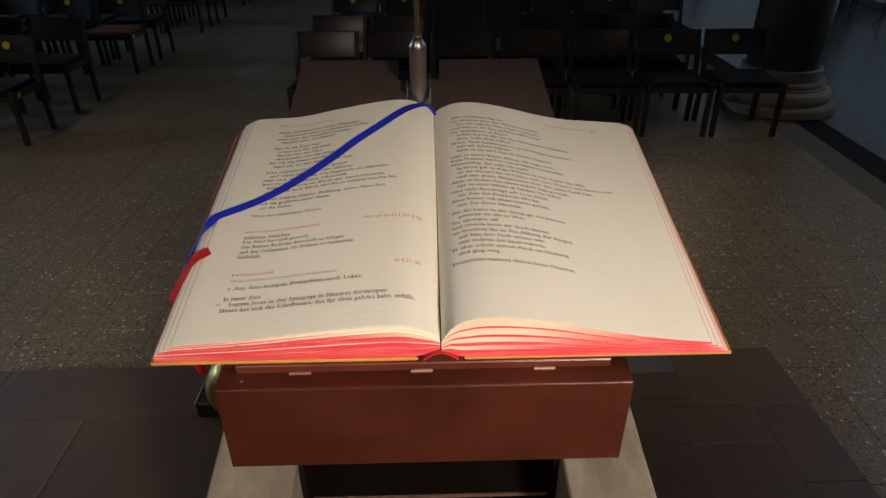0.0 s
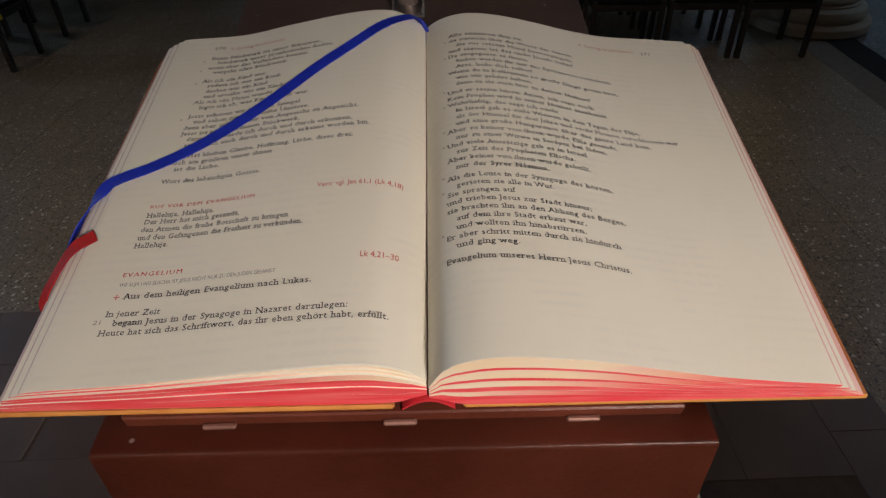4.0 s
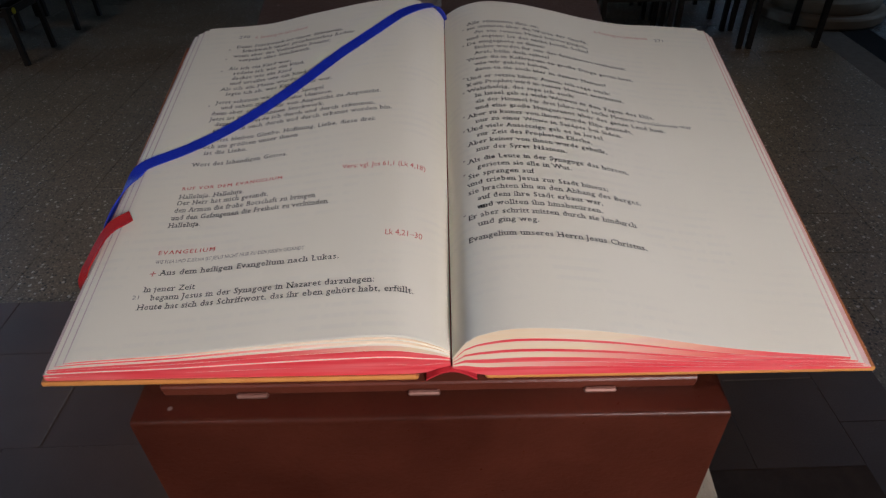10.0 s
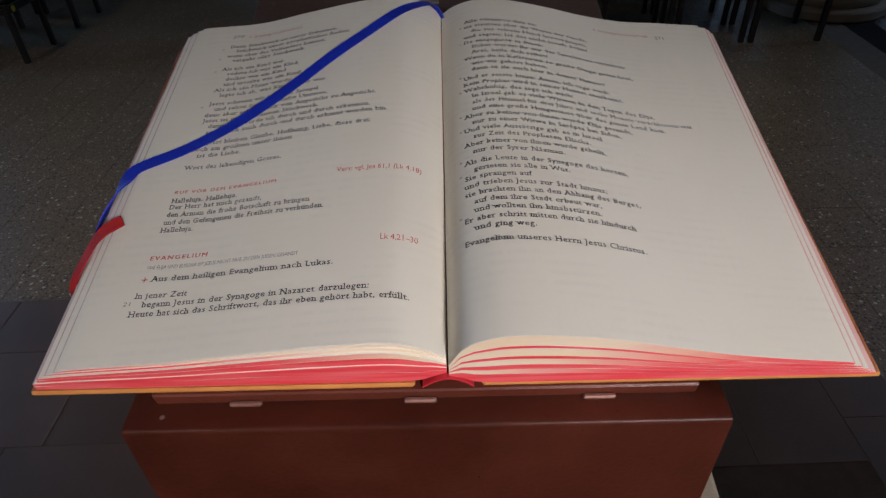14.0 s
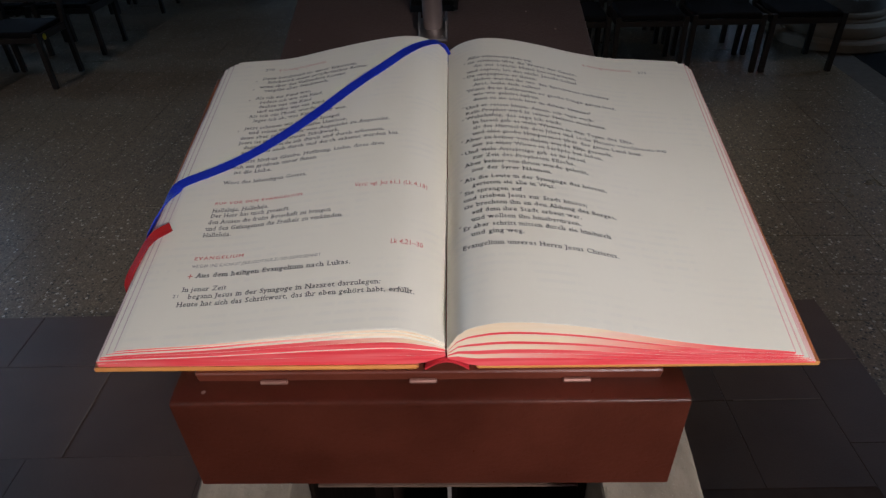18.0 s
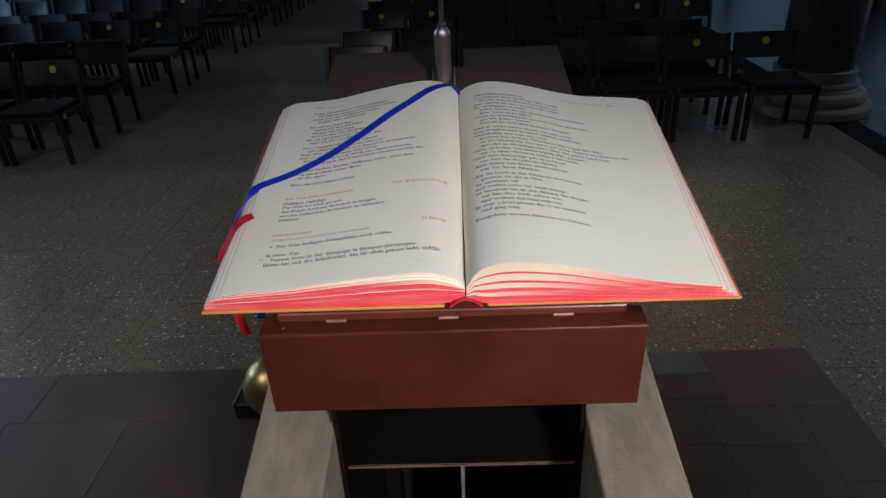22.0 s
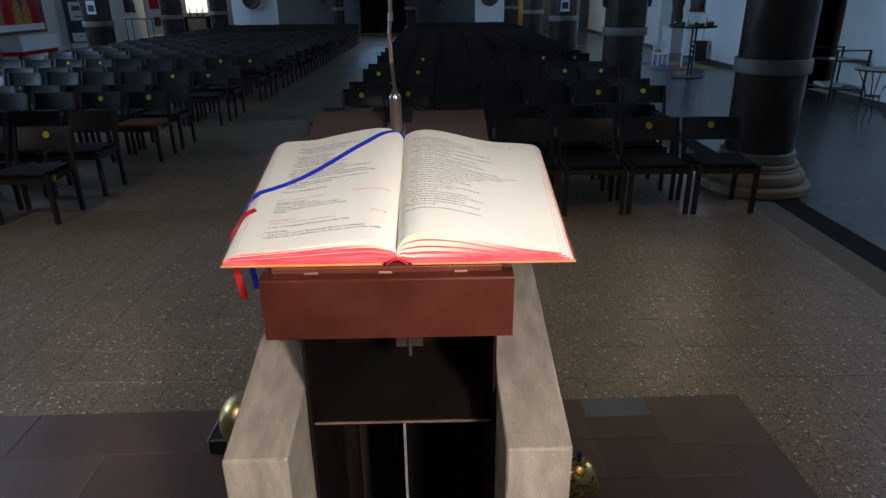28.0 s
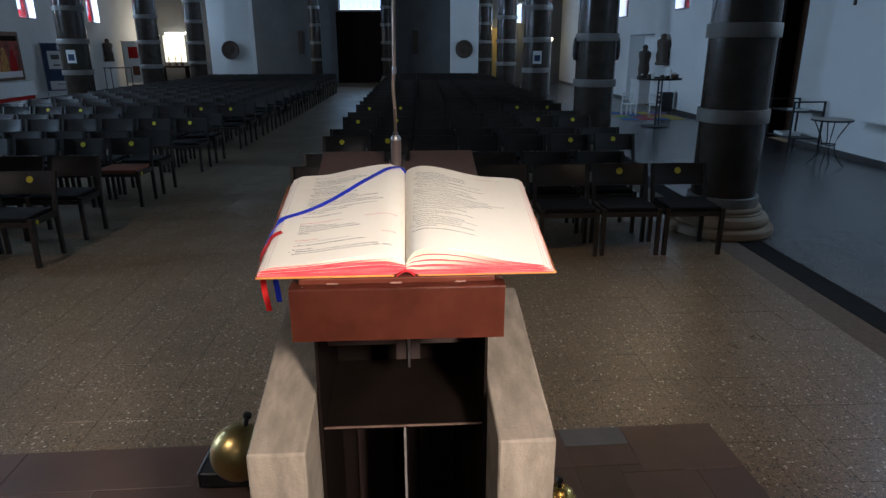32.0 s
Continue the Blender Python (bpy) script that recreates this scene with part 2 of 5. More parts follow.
RED_INK = plain("red_ink", (0.52, 0.07, 0.06), 0.6)
GREY_INK = plain("grey_ink", (0.19, 0.17, 0.16), 0.6)
FAINT_INK = plain("faint_grey_ink", (0.42, 0.37, 0.32), 0.6)
PINK_INK = plain("pale_red_ink", (0.55, 0.24, 0.20), 0.6)
BLUE_SILK = surf("blue_silk", (0.012, 0.026, 0.40), (0.018, 0.04, 0.50), 60, 2200, 0.5, bump=0.25, spec=0.3)
RED_SILK = surf("red_silk", (0.40, 0.012, 0.012), (0.50, 0.022, 0.018), 60, 2200, 0.6, bump=0.25, spec=0.12)
LECTERN = surf("red_brown_painted_metal", (0.082, 0.020, 0.011), (0.140, 0.036, 0.020), 11, 300, 0.33, bump=0.12, wear=0.5, spec=0.32)
LECTERN_TOP = surf("brown_painted_plate", (0.070, 0.046, 0.039), (0.084, 0.056, 0.048), 14, 420, 0.46, bump=0.25, wear=0.6, spec=0.35)
COPPER = surf("worn_copper", (0.20, 0.095, 0.070), (0.27, 0.14, 0.105), 90, 700, 0.5, 0.4)


def speckle(m, c, scale, amount):
    """Small chips of another colour scattered over a finished material."""
    n, l = m.node_tree.nodes, m.node_tree.links
    p = n["Principled BSDF"]
    old = p.inputs["Base Color"].links[0].from_socket
    v = n.new("ShaderNodeTexVoronoi")
    v.inputs["Scale"].default_value = scale
    l.new(n.new("ShaderNodeTexCoord").outputs["Object"], v.inputs["Vector"])
    sep = n.new("ShaderNodeSeparateColor")
    l.new(v.outputs["Color"], sep.inputs["Color"])
    near = ramp(n, l, v.outputs["Distance"], 0.16, 0.08)
    g = n.new("ShaderNodeMath")
    g.operation = "MULTIPLY"
    l.new(near, g.inputs[0])
    l.new(ramp(n, l, sep.outputs[0], 1 - amount, 1 - amount + 0.01), g.inputs[1])
    l.new(mixed(n, l, old, c, g.outputs[0]), p.inputs["Base Color"])


speckle(LECTERN, (0.42, 0.34, 0.30), 95, 0.035)
speckle(LECTERN_TOP, (0.34, 0.26, 0.22), 110, 0.03)
# near-black, so the board colour carries the shade inside the cabinet
SHADED_BOX = surf("shade_dark_board", (0.0055, 0.0036, 0.0028), (0.0085, 0.0055, 0.004), 6, 160, 0.7, stretch=(1, 1, 0.2), spec=0.05)
GREY_EDGE = surf("grey_divider_edge", (0.12, 0.105, 0.096), (0.16, 0.145, 0.132), 40, 400, 0.5)
BOARD_EDGE = surf("pale_board_edge", (0.095, 0.058, 0.042), (0.13, 0.08, 0.057), 40, 400, 0.5)
SANDSTONE = surf("grey_beige_sandstone", (0.172, 0.139, 0.102), (0.268, 0.222, 0.166), 16, 300, 0.85, bump=0.35, wear=0.9, stretch=(2.0, 0.6, 0.6))


def stained(m, c, scale, low, high):
    """Soft irregular stains of another colour over a finished material."""
    n, l = m.node_tree.nodes, m.node_tree.links
    p = n["Principled BSDF"]
    old = p.inputs["Base Color"].links[0].from_socket
    co = n.new("ShaderNodeTexCoord").outputs["Object"]
    l.new(mixed(n, l, old, c, ramp(n, l, noise_tex(n, l, co, scale, 5, 0.65), low, high)), p.inputs["Base Color"])


def tooled(m, scale, strength):
    """Fine chisel furrows across the top of a dressed stone, added to its relief."""
    n, l = m.node_tree.nodes, m.node_tree.links
    p = n["Principled BSDF"]
    old = p.inputs["Normal"].links[0].from_socket
    marks = noise_tex(n, l, stretched(n, l, n.new("ShaderNodeTexCoord").outputs["Object"], (0.6, 1.0, 1.0)), scale, 4)
    b = n.new("ShaderNodeBump")
    b.inputs["Strength"].default_value, b.inputs["Distance"].default_value = strength, 0.0016
    l.new(marks, b.inputs["Height"])
    l.new(old, b.inputs["Normal"])
    l.new(b.outputs["Normal"], p.inputs["Normal"])


tooled(SANDSTONE, 170, 0.85)
stained(SANDSTONE, (0.110, 0.076, 0.047), 9, 0.56, 1.0)
speckle(SANDSTONE, (0.34, 0.30, 0.25), 330, 0.30)
speckle(SANDSTONE, (0.13, 0.105, 0.08), 250, 0.16)
SLAB = surf("brown_sandstone_slab", (0.074, 0.042, 0.029), (0.100, 0.059, 0.040), 2.2, 160, 0.44, bump=0.45, per=0.17, wear=0.5, world_co=True)
SLAB_JOINT = surf("brown_slab_joint", (0.054, 0.031, 0.022), (0.072, 0.043, 0.030), 12, 200, 0.85, world_co=True)
PALE_JOINT = surf("pale_mortar_joint", (0.150, 0.105, 0.078), (0.19, 0.140, 0.108), 30, 300, 0.85, world_co=True)
SLAB_GREY = surf("grey_stone_slab", (0.110, 0.108, 0.108), (0.135, 0.132, 0.130), 4, 160, 0.55, bump=0.4, world_co=True)
GROUT = surf("grout", (0.11, 0.09, 0.07), (0.14, 0.115, 0.09), 20, 300, 0.9, world_co=True)
TERRAZZO = terrazzo("terrazzo", (0.215, 0.161, 0.102), (0.64, 0.57, 0.46), (0.045, 0.036, 0.028))
AISLE_FLOOR = surf("dark_polished_stone_floor", (0.085, 0.083, 0.085), (0.115, 0.112, 0.114), 1.3, 90, 0.24, bump=0.08, world_co=True)
BAND = surf("black_stone_band", (0.011, 0.010, 0.010), (0.016, 0.015, 0.015), 3, 120, 0.7, bump=0.1, spec=0.08, world_co=True)
PLASTER = surf("white_plaster", (0.74, 0.74, 0.73), (0.79, 0.79, 0.78), 0.7, 45, 0.9, bump=0.3, world_co=True, wear=0.15)
# grey kept low to put the entrance's shade into the plaster
SHADED_PLASTER = surf("shade_grey_plaster", (0.12, 0.125, 0.13), (0.15, 0.155, 0.16), 0.7, 45, 0.9, bump=0.3, world_co=True, wear=0.15)
CEILING = surf("dark_boarded_ceiling", (0.12, 0.10, 0.08), (0.15, 0.12, 0.10), 1.0, 40, 0.8, world_co=True)
SKIRT = surf("dark_skirting", (0.05, 0.045, 0.045), (0.07, 0.06, 0.06), 3, 90, 0.5, world_co=True)
GRANITE = surf("dark_polished_granite", (0.034, 0.025, 0.019), (0.054, 0.041, 0.032), 5, 210, 0.17, bump=0.03, wear=0.8, spec=0.34, world_co=True)
RING = surf("grey_stone_ring", (0.16, 0.14, 0.125), (0.20, 0.18, 0.16), 6, 150, 0.6, bump=0.4, world_co=True)
BASE_STONE = surf("beige_stone_base", (0.22, 0.160, 0.105), (0.28, 0.207, 0.138), 5, 150, 0.75, bump=0.5, world_co=True)
CHAIR_WOOD = surf("black_stained_wood", (0.024, 0.019, 0.016), (0.034, 0.027, 0.023), 5, 130, 0.34, stretch=(1, 1, 5), bump=0.02, wear=0.3, spec=0.42)
CHAIR_SEAT = surf("dark_woven_seat", (0.009, 0.008, 0.008), (0.013, 0.011, 0.011), 12, 700, 0.85, bump=0.5, spec=0.15)
ORANGE_SEAT = surf("rust_orange_seat", (0.17, 0.045, 0.018), (0.21, 0.060, 0.024), 12, 500, 0.7, bump=0.4)
YELLOW = plain("yellow_sticker", (0.72, 0.60, 0.03), 0.5)
BRASS = surf("polished_brass", (0.47, 0.33, 0.12), (0.55, 0.40, 0.15), 20, 300, 0.34, 1.0, bump=0.05)
BELL_BRASS = surf("hammered_brass", (0.80, 0.52, 0.14), (0.88, 0.62, 0.20), 30, 60, 0.26, 1.0, bump=0.7)
STEEL = surf("brushed_steel", (0.42, 0.40, 0.38), (0.5, 0.48, 0.46), 30, 600, 0.32, 1.0, stretch=(1, 1, 0.1))
TAUPE_TUBE = surf("taupe_lacquered_metal", (0.165, 0.125, 0.110), (0.20, 0.155, 0.138), 30, 600, 0.42, 0.4, stretch=(1, 1, 0.1))
BRONZE_TUBE = surf("bronze_anodised_metal", (0.33, 0.235, 0.175), (0.40, 0.29, 0.22), 30, 600, 0.38, 0.65, stretch=(1, 1, 0.1))
BLACK = surf("black_metal", (0.02, 0.02, 0.021), (0.03, 0.03, 0.03), 20, 200, 0.45, 0.2)
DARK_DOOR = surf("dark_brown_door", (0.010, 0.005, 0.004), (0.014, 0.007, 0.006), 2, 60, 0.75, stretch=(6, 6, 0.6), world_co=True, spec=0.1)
# panel colour darkened for the same shaded cabinet inside
SHADED_INNER_WOOD = surf("shade_dark_inner_panel", (0.017, 0.008, 0.005), (0.025, 0.012, 0.008), 3, 90, 0.6, stretch=(6, 6, 0.8))
BROWN_WOOD = surf("brown_wood", (0.13, 0.065, 0.035), (0.17, 0.09, 0.05), 3, 90, 0.5, stretch=(6, 6, 0.8))
WHITE_PAINT = surf("white_paint", (0.78, 0.78, 0.77), (0.82, 0.82, 0.81), 3, 90, 0.5)
WHITE_CLOTH = surf("white_cloth", (0.80, 0.80, 0.80), (0.84, 0.84, 0.84), 6, 400, 0.85, bump=0.4)
BLUE_BOARD = surf("dark_blue_board", (0.03, 0.05, 0.11), (0.04, 0.065, 0.13), 3, 90, 0.7)
CARVED = surf("dark_carved_wood", (0.055, 0.035, 0.025), (0.085, 0.055, 0.038), 9, 60, 0.55, bump=0.6)
STONE_TOP = surf("speckled_stone_top", (0.36, 0.33, 0.30), (0.46, 0.43, 0.39), 30, 120, 0.5)
GOLD_PAINT = surf("gold_orange_paint", (0.34, 0.12, 0.02), (0.55, 0.29, 0.06), 9, 60, 0.5)
PAINTING = surf("deep_red_painting", (0.10, 0.014, 0.010), (0.42, 0.05, 0.025), 3.4, 30, 0.5)
RED_GLASS = glass_pane("red_glass", (0.30, 0.008, 0.010))
CLEAR_GLASS = glass_pane("pale_glass", (0.52, 0.60, 0.66))
ORANGE_GLASS = glass_pane("orange_glass", (0.34, 0.09, 0.02))


# ------------------------------------------------------------------ mesh helpers
def finish(name, bm, material, parent=None, label="", smooth=False):
    me = bpy.data.meshes.new(name)
    bmesh.ops.recalc_face_normals(bm, faces=bm.faces[:])
    if smooth:
        for f in bm.faces:
            f.smooth = True
        for e in bm.edges:
            if len(e.link_faces) == 2 and e.calc_face_angle(0) > 0.6:
                e.smooth = False
    bm.to_mesh(me)
    bm.free()
    me.materials.append(material)
    ob = new(name, me)
    if parent is not None:
        ob.parent = parent
    if label:
        tagged(ob, label)
    return ob


def part(name, bm, material, parent, label="", smooth=False):
    return finish(name, bm, material, parent, label, smooth)


def thing(name, m, label, category, group="", kind=""):
    ob = new(name)
    ob.matrix_world = m
    return tagged(ob, label, category, group, kind)


def box(x0, x1, y0, y1, z0, z1, bevel=0.0, m=None, segments=1, into=None):
    bm = into or bmesh.new()
    got = bmesh.ops.create_cube(bm, size=1.0)
    vs = got["verts"]
    for v in vs:
        v.co = Vector((x0 + (v.co.x + 0.5) * (x1 - x0), y0 + (v.co.y + 0.5) * (y1 - y0), z0 + (v.co.z + 0.5) * (z1 - z0)))
    if bevel:
        es = list({e for v in vs for e in v.link_edges})
        bv = bmesh.ops.bevel(bm, geom=es, offset=bevel, segments=segments, affect="EDGES", profile=0.5)
        vs = list({v for f in bv["faces"] for v in f.verts} | {v for v in vs if v.is_valid})
    if m is not None:
        bmesh.ops.transform(bm, matrix=m, verts=[v for v in vs if v.is_valid])
    return bm


def lathe(profile, steps=32, m=None, into=None, closed=True):
    """Turns (radius, height) points round the z axis."""
    bm = into or bmesh.new()
    rings = []
    for r, z in profile:
        if r < 1e-6:
            rings.append([bm.verts.new((0, 0, z))])
        else:
            rings.append([bm.verts.new((r * math.cos(2 * math.pi * i / steps), r * math.sin(2 * math.pi * i / steps), z)) for i in range(steps)])
    for a, b in zip(rings, rings[1:]):
        for i in range(steps):
            j = (i + 1) % steps
            q = [a[i % len(a)], a[j % len(a)], b[j % len(b)], b[i % len(b)]]
            q = list(dict.fromkeys(q))
            if len(q) > 2:
                bm.faces.new(q)
    for ring, _ in ((rings[0], 0), (rings[-1], 1)):
        if closed and len(ring) > 2:
            bm.faces.new(ring)
    if m is not None:
        bmesh.ops.transform(bm, matrix=m, verts=[v for r in rings for v in r])
    return bm


def bar(points, width, height=None, sides=4, into=None, up=Vector((0, 0, 1)), taper=None):
    """A rod or flat bar along points: sides 4 is a rectangle width x height, more a round rod of that diameter."""
    bm = into or bmesh.new()
    pts = [Vector(p) for p in points]
    rings = []
    for i, p in enumerate(pts):
        d = (pts[min(i + 1, len(pts) - 1)] - pts[max(i - 1, 0)]).normalized()
        ref = up if abs(d.dot(up)) < 0.95 else Vector((1, 0, 0))
        s = d.cross(ref).normalized()
        u = s.cross(d).normalized()
        k = 1.0 if taper is None else taper[i]
        if sides == 4:
            w, h = width * k / 2, (height or width) * k / 2
            offs = [s * w + u * h, -s * w + u * h, -s * w - u * h, s * w - u * h]
        else:
            offs = [(s * math.cos(2 * math.pi * j / sides) + u * math.sin(2 * math.pi * j / sides)) * width * k / 2 for j in range(sides)]
        rings.append([bm.verts.new(p + o) for o in offs])
    for a, b in zip(rings, rings[1:]):
        for j in range(len(a)):
            k = (j + 1) % len(a)
            bm.faces.new((a[j], a[k], b[k], b[j]))
    bm.faces.new(rings[0][::-1])
    bm.faces.new(rings[-1])
    return bm


def outline(points, z0, z1, m=None, bevel=0.0):
    """A flat outline of (x, y) points made solid between two heights."""
    bm = bmesh.new()
    low = [bm.verts.new((x, y, z0)) for x, y in points]
    top = [bm.verts.new((x, y, z1)) for x, y in points]
    bm.faces.new(low[::-1])
    cap = bm.faces.new(top)
    n = len(points)
    for i in range(n):
        j = (i + 1) % n
        bm.faces.new((low[i], low[j], top[j], top[i]))
    if bevel:
        bmesh.ops.bevel(bm, geom=list(cap.edges), offset=bevel, segments=2, affect="EDGES", profile=0.5)
    if m is not None:
        bmesh.ops.transform(bm, matrix=m, verts=bm.verts[:])
    return bm


def sheet(us, vs, at, thick, into=None):
    """A curved sheet over a grid: at(u, v) is a point, thick the offset to its underside."""
    bm = into or bmesh.new()
    top = [[bm.verts.new(at(u, v)) for u in us] for v in vs]
    low = [[bm.verts.new(at(u, v) + thick) for u in us] for v in vs]
    nu, nv = len(us), len(vs)
    for j in range(nv - 1):
        for i in range(nu - 1):
            bm.faces.new((top[j][i], top[j][i + 1], top[j + 1][i + 1], top[j + 1][i]))
            bm.faces.new((low[j][i + 1], low[j][i], low[j + 1][i], low[j + 1][i + 1]))
    for i in range(nu - 1):
        bm.faces.new((low[0][i], low[0][i + 1], top[0][i + 1], top[0][i]))
        bm.faces.new((top[-1][i], top[-1][i + 1], low[-1][i + 1], low[-1][i]))
    for j in range(nv - 1):
        bm.faces.new((top[j][0], top[j + 1][0], low[j + 1][0], low[j][0]))
        bm.faces.new((low[j][-1], low[j + 1][-1], top[j + 1][-1], top[j][-1]))
    return bm


# ------------------------------------------------------------------ the open book
YAW, SLOPE = 1.07, 13.0
BOOK = Matrix.Translation((0.018, 0.3585, 1.5705)) @ pose(0, 0, 0, 0, 0, YAW) @ pose(0, 0, 0, SLOPE)
book = thing("open_book", BOOK, "open lectionary with cream pages and red-stained edges on the lectern", "book")

LEFT_U = (-0.205, -0.19, -0.14, -0.10, -0.054, -0.0275, -0.011, 0.0)
LEFT_FRONT = (0.0155, 0.0175, 0.0225, 0.0285, 0.0345, 0.0355, 0.0290, 0.0200)
LEFT_BACK = (0.0200, 0.0240, 0.0275, 0.0360, 0.0447, 0.0460, 0.0400, 0.0300)
RIGHT_U = (0.0, 0.008, 0.019, 0.032, 0.053, 0.081, 0.11, 0.14, 0.17, 0.207)
RIGHT_FRONT = (0.0200, 0.0370, 0.0445, 0.0475, 0.0465, 0.0415, 0.0330, 0.0250, 0.0195, 0.0145)
RIGHT_BACK = (0.0300, 0.0360, 0.0405, 0.0425, 0.0405, 0.0340, 0.0260, 0.0200, 0.0175, 0.0140)
PAGE_LENGTH = 0.303


def smooth_interp(x, xs, ys):
    """Catmull-Rom through the points, flat outside."""
    if x <= xs[0]:
        return ys[0]
    if x >= xs[-1]:
        return ys[-1]
    i = max(k for k in range(len(xs) - 1) if xs[k] <= x)
    h = xs[i + 1] - xs[i]
    t = (x - xs[i]) / h

    def slope(k):
        if k in (0, len(xs) - 1):
            a, b = (0, 1) if k == 0 else (k - 1, k)
            return (ys[b] - ys[a]) / (xs[b] - xs[a])
        return (ys[k + 1] - ys[k - 1]) / (xs[k + 1] - xs[k - 1])
    m0, m1 = slope(i) * h, slope(i + 1) * h
    return ((2 * t ** 3 - 3 * t ** 2 + 1) * ys[i] + (t ** 3 - 2 * t ** 2 + t) * m0 + (-2 * t ** 3 + 3 * t ** 2) * ys[i + 1] + (t ** 3 - t ** 2) * m1)


def page_height(u, v):
    k = min(max(v / PAGE_LENGTH, 0), 1)
    xs, a, b = (LEFT_U, LEFT_FRONT, LEFT_BACK) if u < 0 else (RIGHT_U, RIGHT_FRONT, RIGHT_BACK)
    return (1 - k) * smooth_interp(u, xs, a) + k * smooth_interp(u, xs, b)


def on_page(u, v, lift=0.0):
    return Vector((u, v, page_height(u, v) + lift))


BOARD = 0.0035


def block_base(u):
    """Underside of the leaves: flat on the boards, lifted over the hollow spine."""
    return BOARD + 0.0082 * math.exp(-((u - 0.0005) / 0.0105) ** 2)


for x0, x1 in ((-0.2150, -0.0170), (0.0172, 0.2190)):
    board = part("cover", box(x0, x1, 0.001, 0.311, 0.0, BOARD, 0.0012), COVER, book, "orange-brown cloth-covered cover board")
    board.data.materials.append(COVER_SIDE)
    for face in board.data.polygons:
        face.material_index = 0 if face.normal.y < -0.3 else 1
# the rounded spine lining between the boards
HALF = 0.0132
us = [-HALF + 2 * HALF * i / 16 for i in range(17)]
part("spine", sheet(us, (0.0006, 0.1, 0.2, 0.309), lambda u, v: Vector((u, v, 0.0018 + 0.0085 * math.cos(0.5 * math.pi * u / HALF))), Vector((0, 0, -0.0016))), SPINE_RED, book, "red spine lining over the hollow back", True)


def leaf_stack(side, k0, k1, front, skew, reach, seed, pale):
    """One bundle of leaves between two levels of the block; front is its near edge, reach its outer edge."""
    rnd = random.Random(seed)
    lo, hi = (-reach, -0.0005) if side < 0 else (0.0005, reach)
    n = 34
    us = [lo + (hi - lo) * i / n for i in range(n + 1)]
    rim = 0.0008
    us = us[:1] + [us[0] + rim] + us[1:] if side < 0 else us[:-1] + [us[-1] - rim] + us[-1:]
    n += 1
    bm = bmesh.new()

    vs = [front, front + 0.012, 0.06, 0.12, 0.18, 0.24, 0.296, 0.301 + 0.0015 * rnd.random()]
    ripple = rnd.uniform(0.0, 0.0007)
    phase = rnd.uniform(0, 6)

    def level(u, v, k):
        h = page_height(u, v)
        base = block_base(u)
        rise = base + (h - base) * k
        return rise + ripple * math.sin(phase + 60 * abs(u)) * k * (1 - k) - 0.0007 * math.exp(-max(reach - abs(u), 0) / 0.004) * (k == k1)
    def grid(k):
        return [[bm.verts.new((u * (1 + skew * v), v, level(u * (1 + skew * v), v, k))) for u in us] for v in vs]
    top, low = grid(k1), grid(k0)
    cream, red, pink = 0, 1, 2
    for j in range(len(vs) - 1):
        for i in range(n):
            outer = i == (0 if side < 0 else n - 1)
            bm.faces.new((top[j][i], top[j][i + 1], top[j + 1][i + 1], top[j + 1][i])).material_index = 3 if outer else cream
            bm.faces.new((low[j][i + 1], low[j][i], low[j + 1][i], low[j + 1][i + 1]))
    for i in range(n):
        bm.faces.new((low[0][i], low[0][i + 1], top[0][i + 1], top[0][i])).material_index = red
        bm.faces.new((top[-1][i], top[-1][i + 1], low[-1][i + 1], low[-1][i])).material_index = red
    for j in range(len(vs) - 1):
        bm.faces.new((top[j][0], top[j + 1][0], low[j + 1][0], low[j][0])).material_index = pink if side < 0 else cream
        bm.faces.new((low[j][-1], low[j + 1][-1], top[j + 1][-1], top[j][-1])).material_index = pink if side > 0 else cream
    ob = part("page_section", bm, PAPER, book, "cream leaves with red-stained edges", True)
    ob.data.materials.append(EDGES[pale])
    ob.data.materials.append(PINK_EDGE)
    ob.data.materials.append(PAPER_LINE if side > 0 else SHADE_LINE)
    return ob


# (lower level, upper level, how far from the gutter the edge has stayed pale)
LEFT_SECTIONS = ((0.0, 0.30, 0), (0.30, 0.52, 0), (0.52, 0.70, 0), (0.70, 0.84, 0.06), (0.84, 0.92, 0.11), (0.92, 0.992, 0.16))
LEFT_EDGE = (0.2116, 0.2110, 0.2082, 0.2074, 0.2034, 0.1985)
RIGHT_EDGE_OF = (0.2152, 0.2138, 0.2124, 0.2106, 0.2078, 0.2058, 0.2038, 0.2004)
LEFT_NEAR = (0.0030, 0.0030, 0.0036, 0.0037, 0.0050, 0.0057)
RIGHT_SECTIONS = ((0.0, 0.20, 0), (0.20, 0.30, 0.06), (0.30, 0.40, 0), (0.40, 0.52, 0.09), (0.52, 0.58, 0), (0.58, 0.74, 0.11), (0.74, 0.79, 0), (0.79, 0.992, 0.13))
for side, sections in ((-1, LEFT_SECTIONS), (1, RIGHT_SECTIONS)):
    for i, (a, b, pale) in enumerate(sections):
        edge = LEFT_EDGE[i] if side < 0 else RIGHT_EDGE_OF[i]
        near = 0.0012 + 0.00005 * i if side > 0 else LEFT_NEAR[i]
        leaf_stack(side, a, b - 0.002, near, 0.14 * (0.3 + 0.1 * i) if side > 0 else -0.13 * (0.55 + 0.08 * i), edge, 10 * i + side, pale)
pages = []
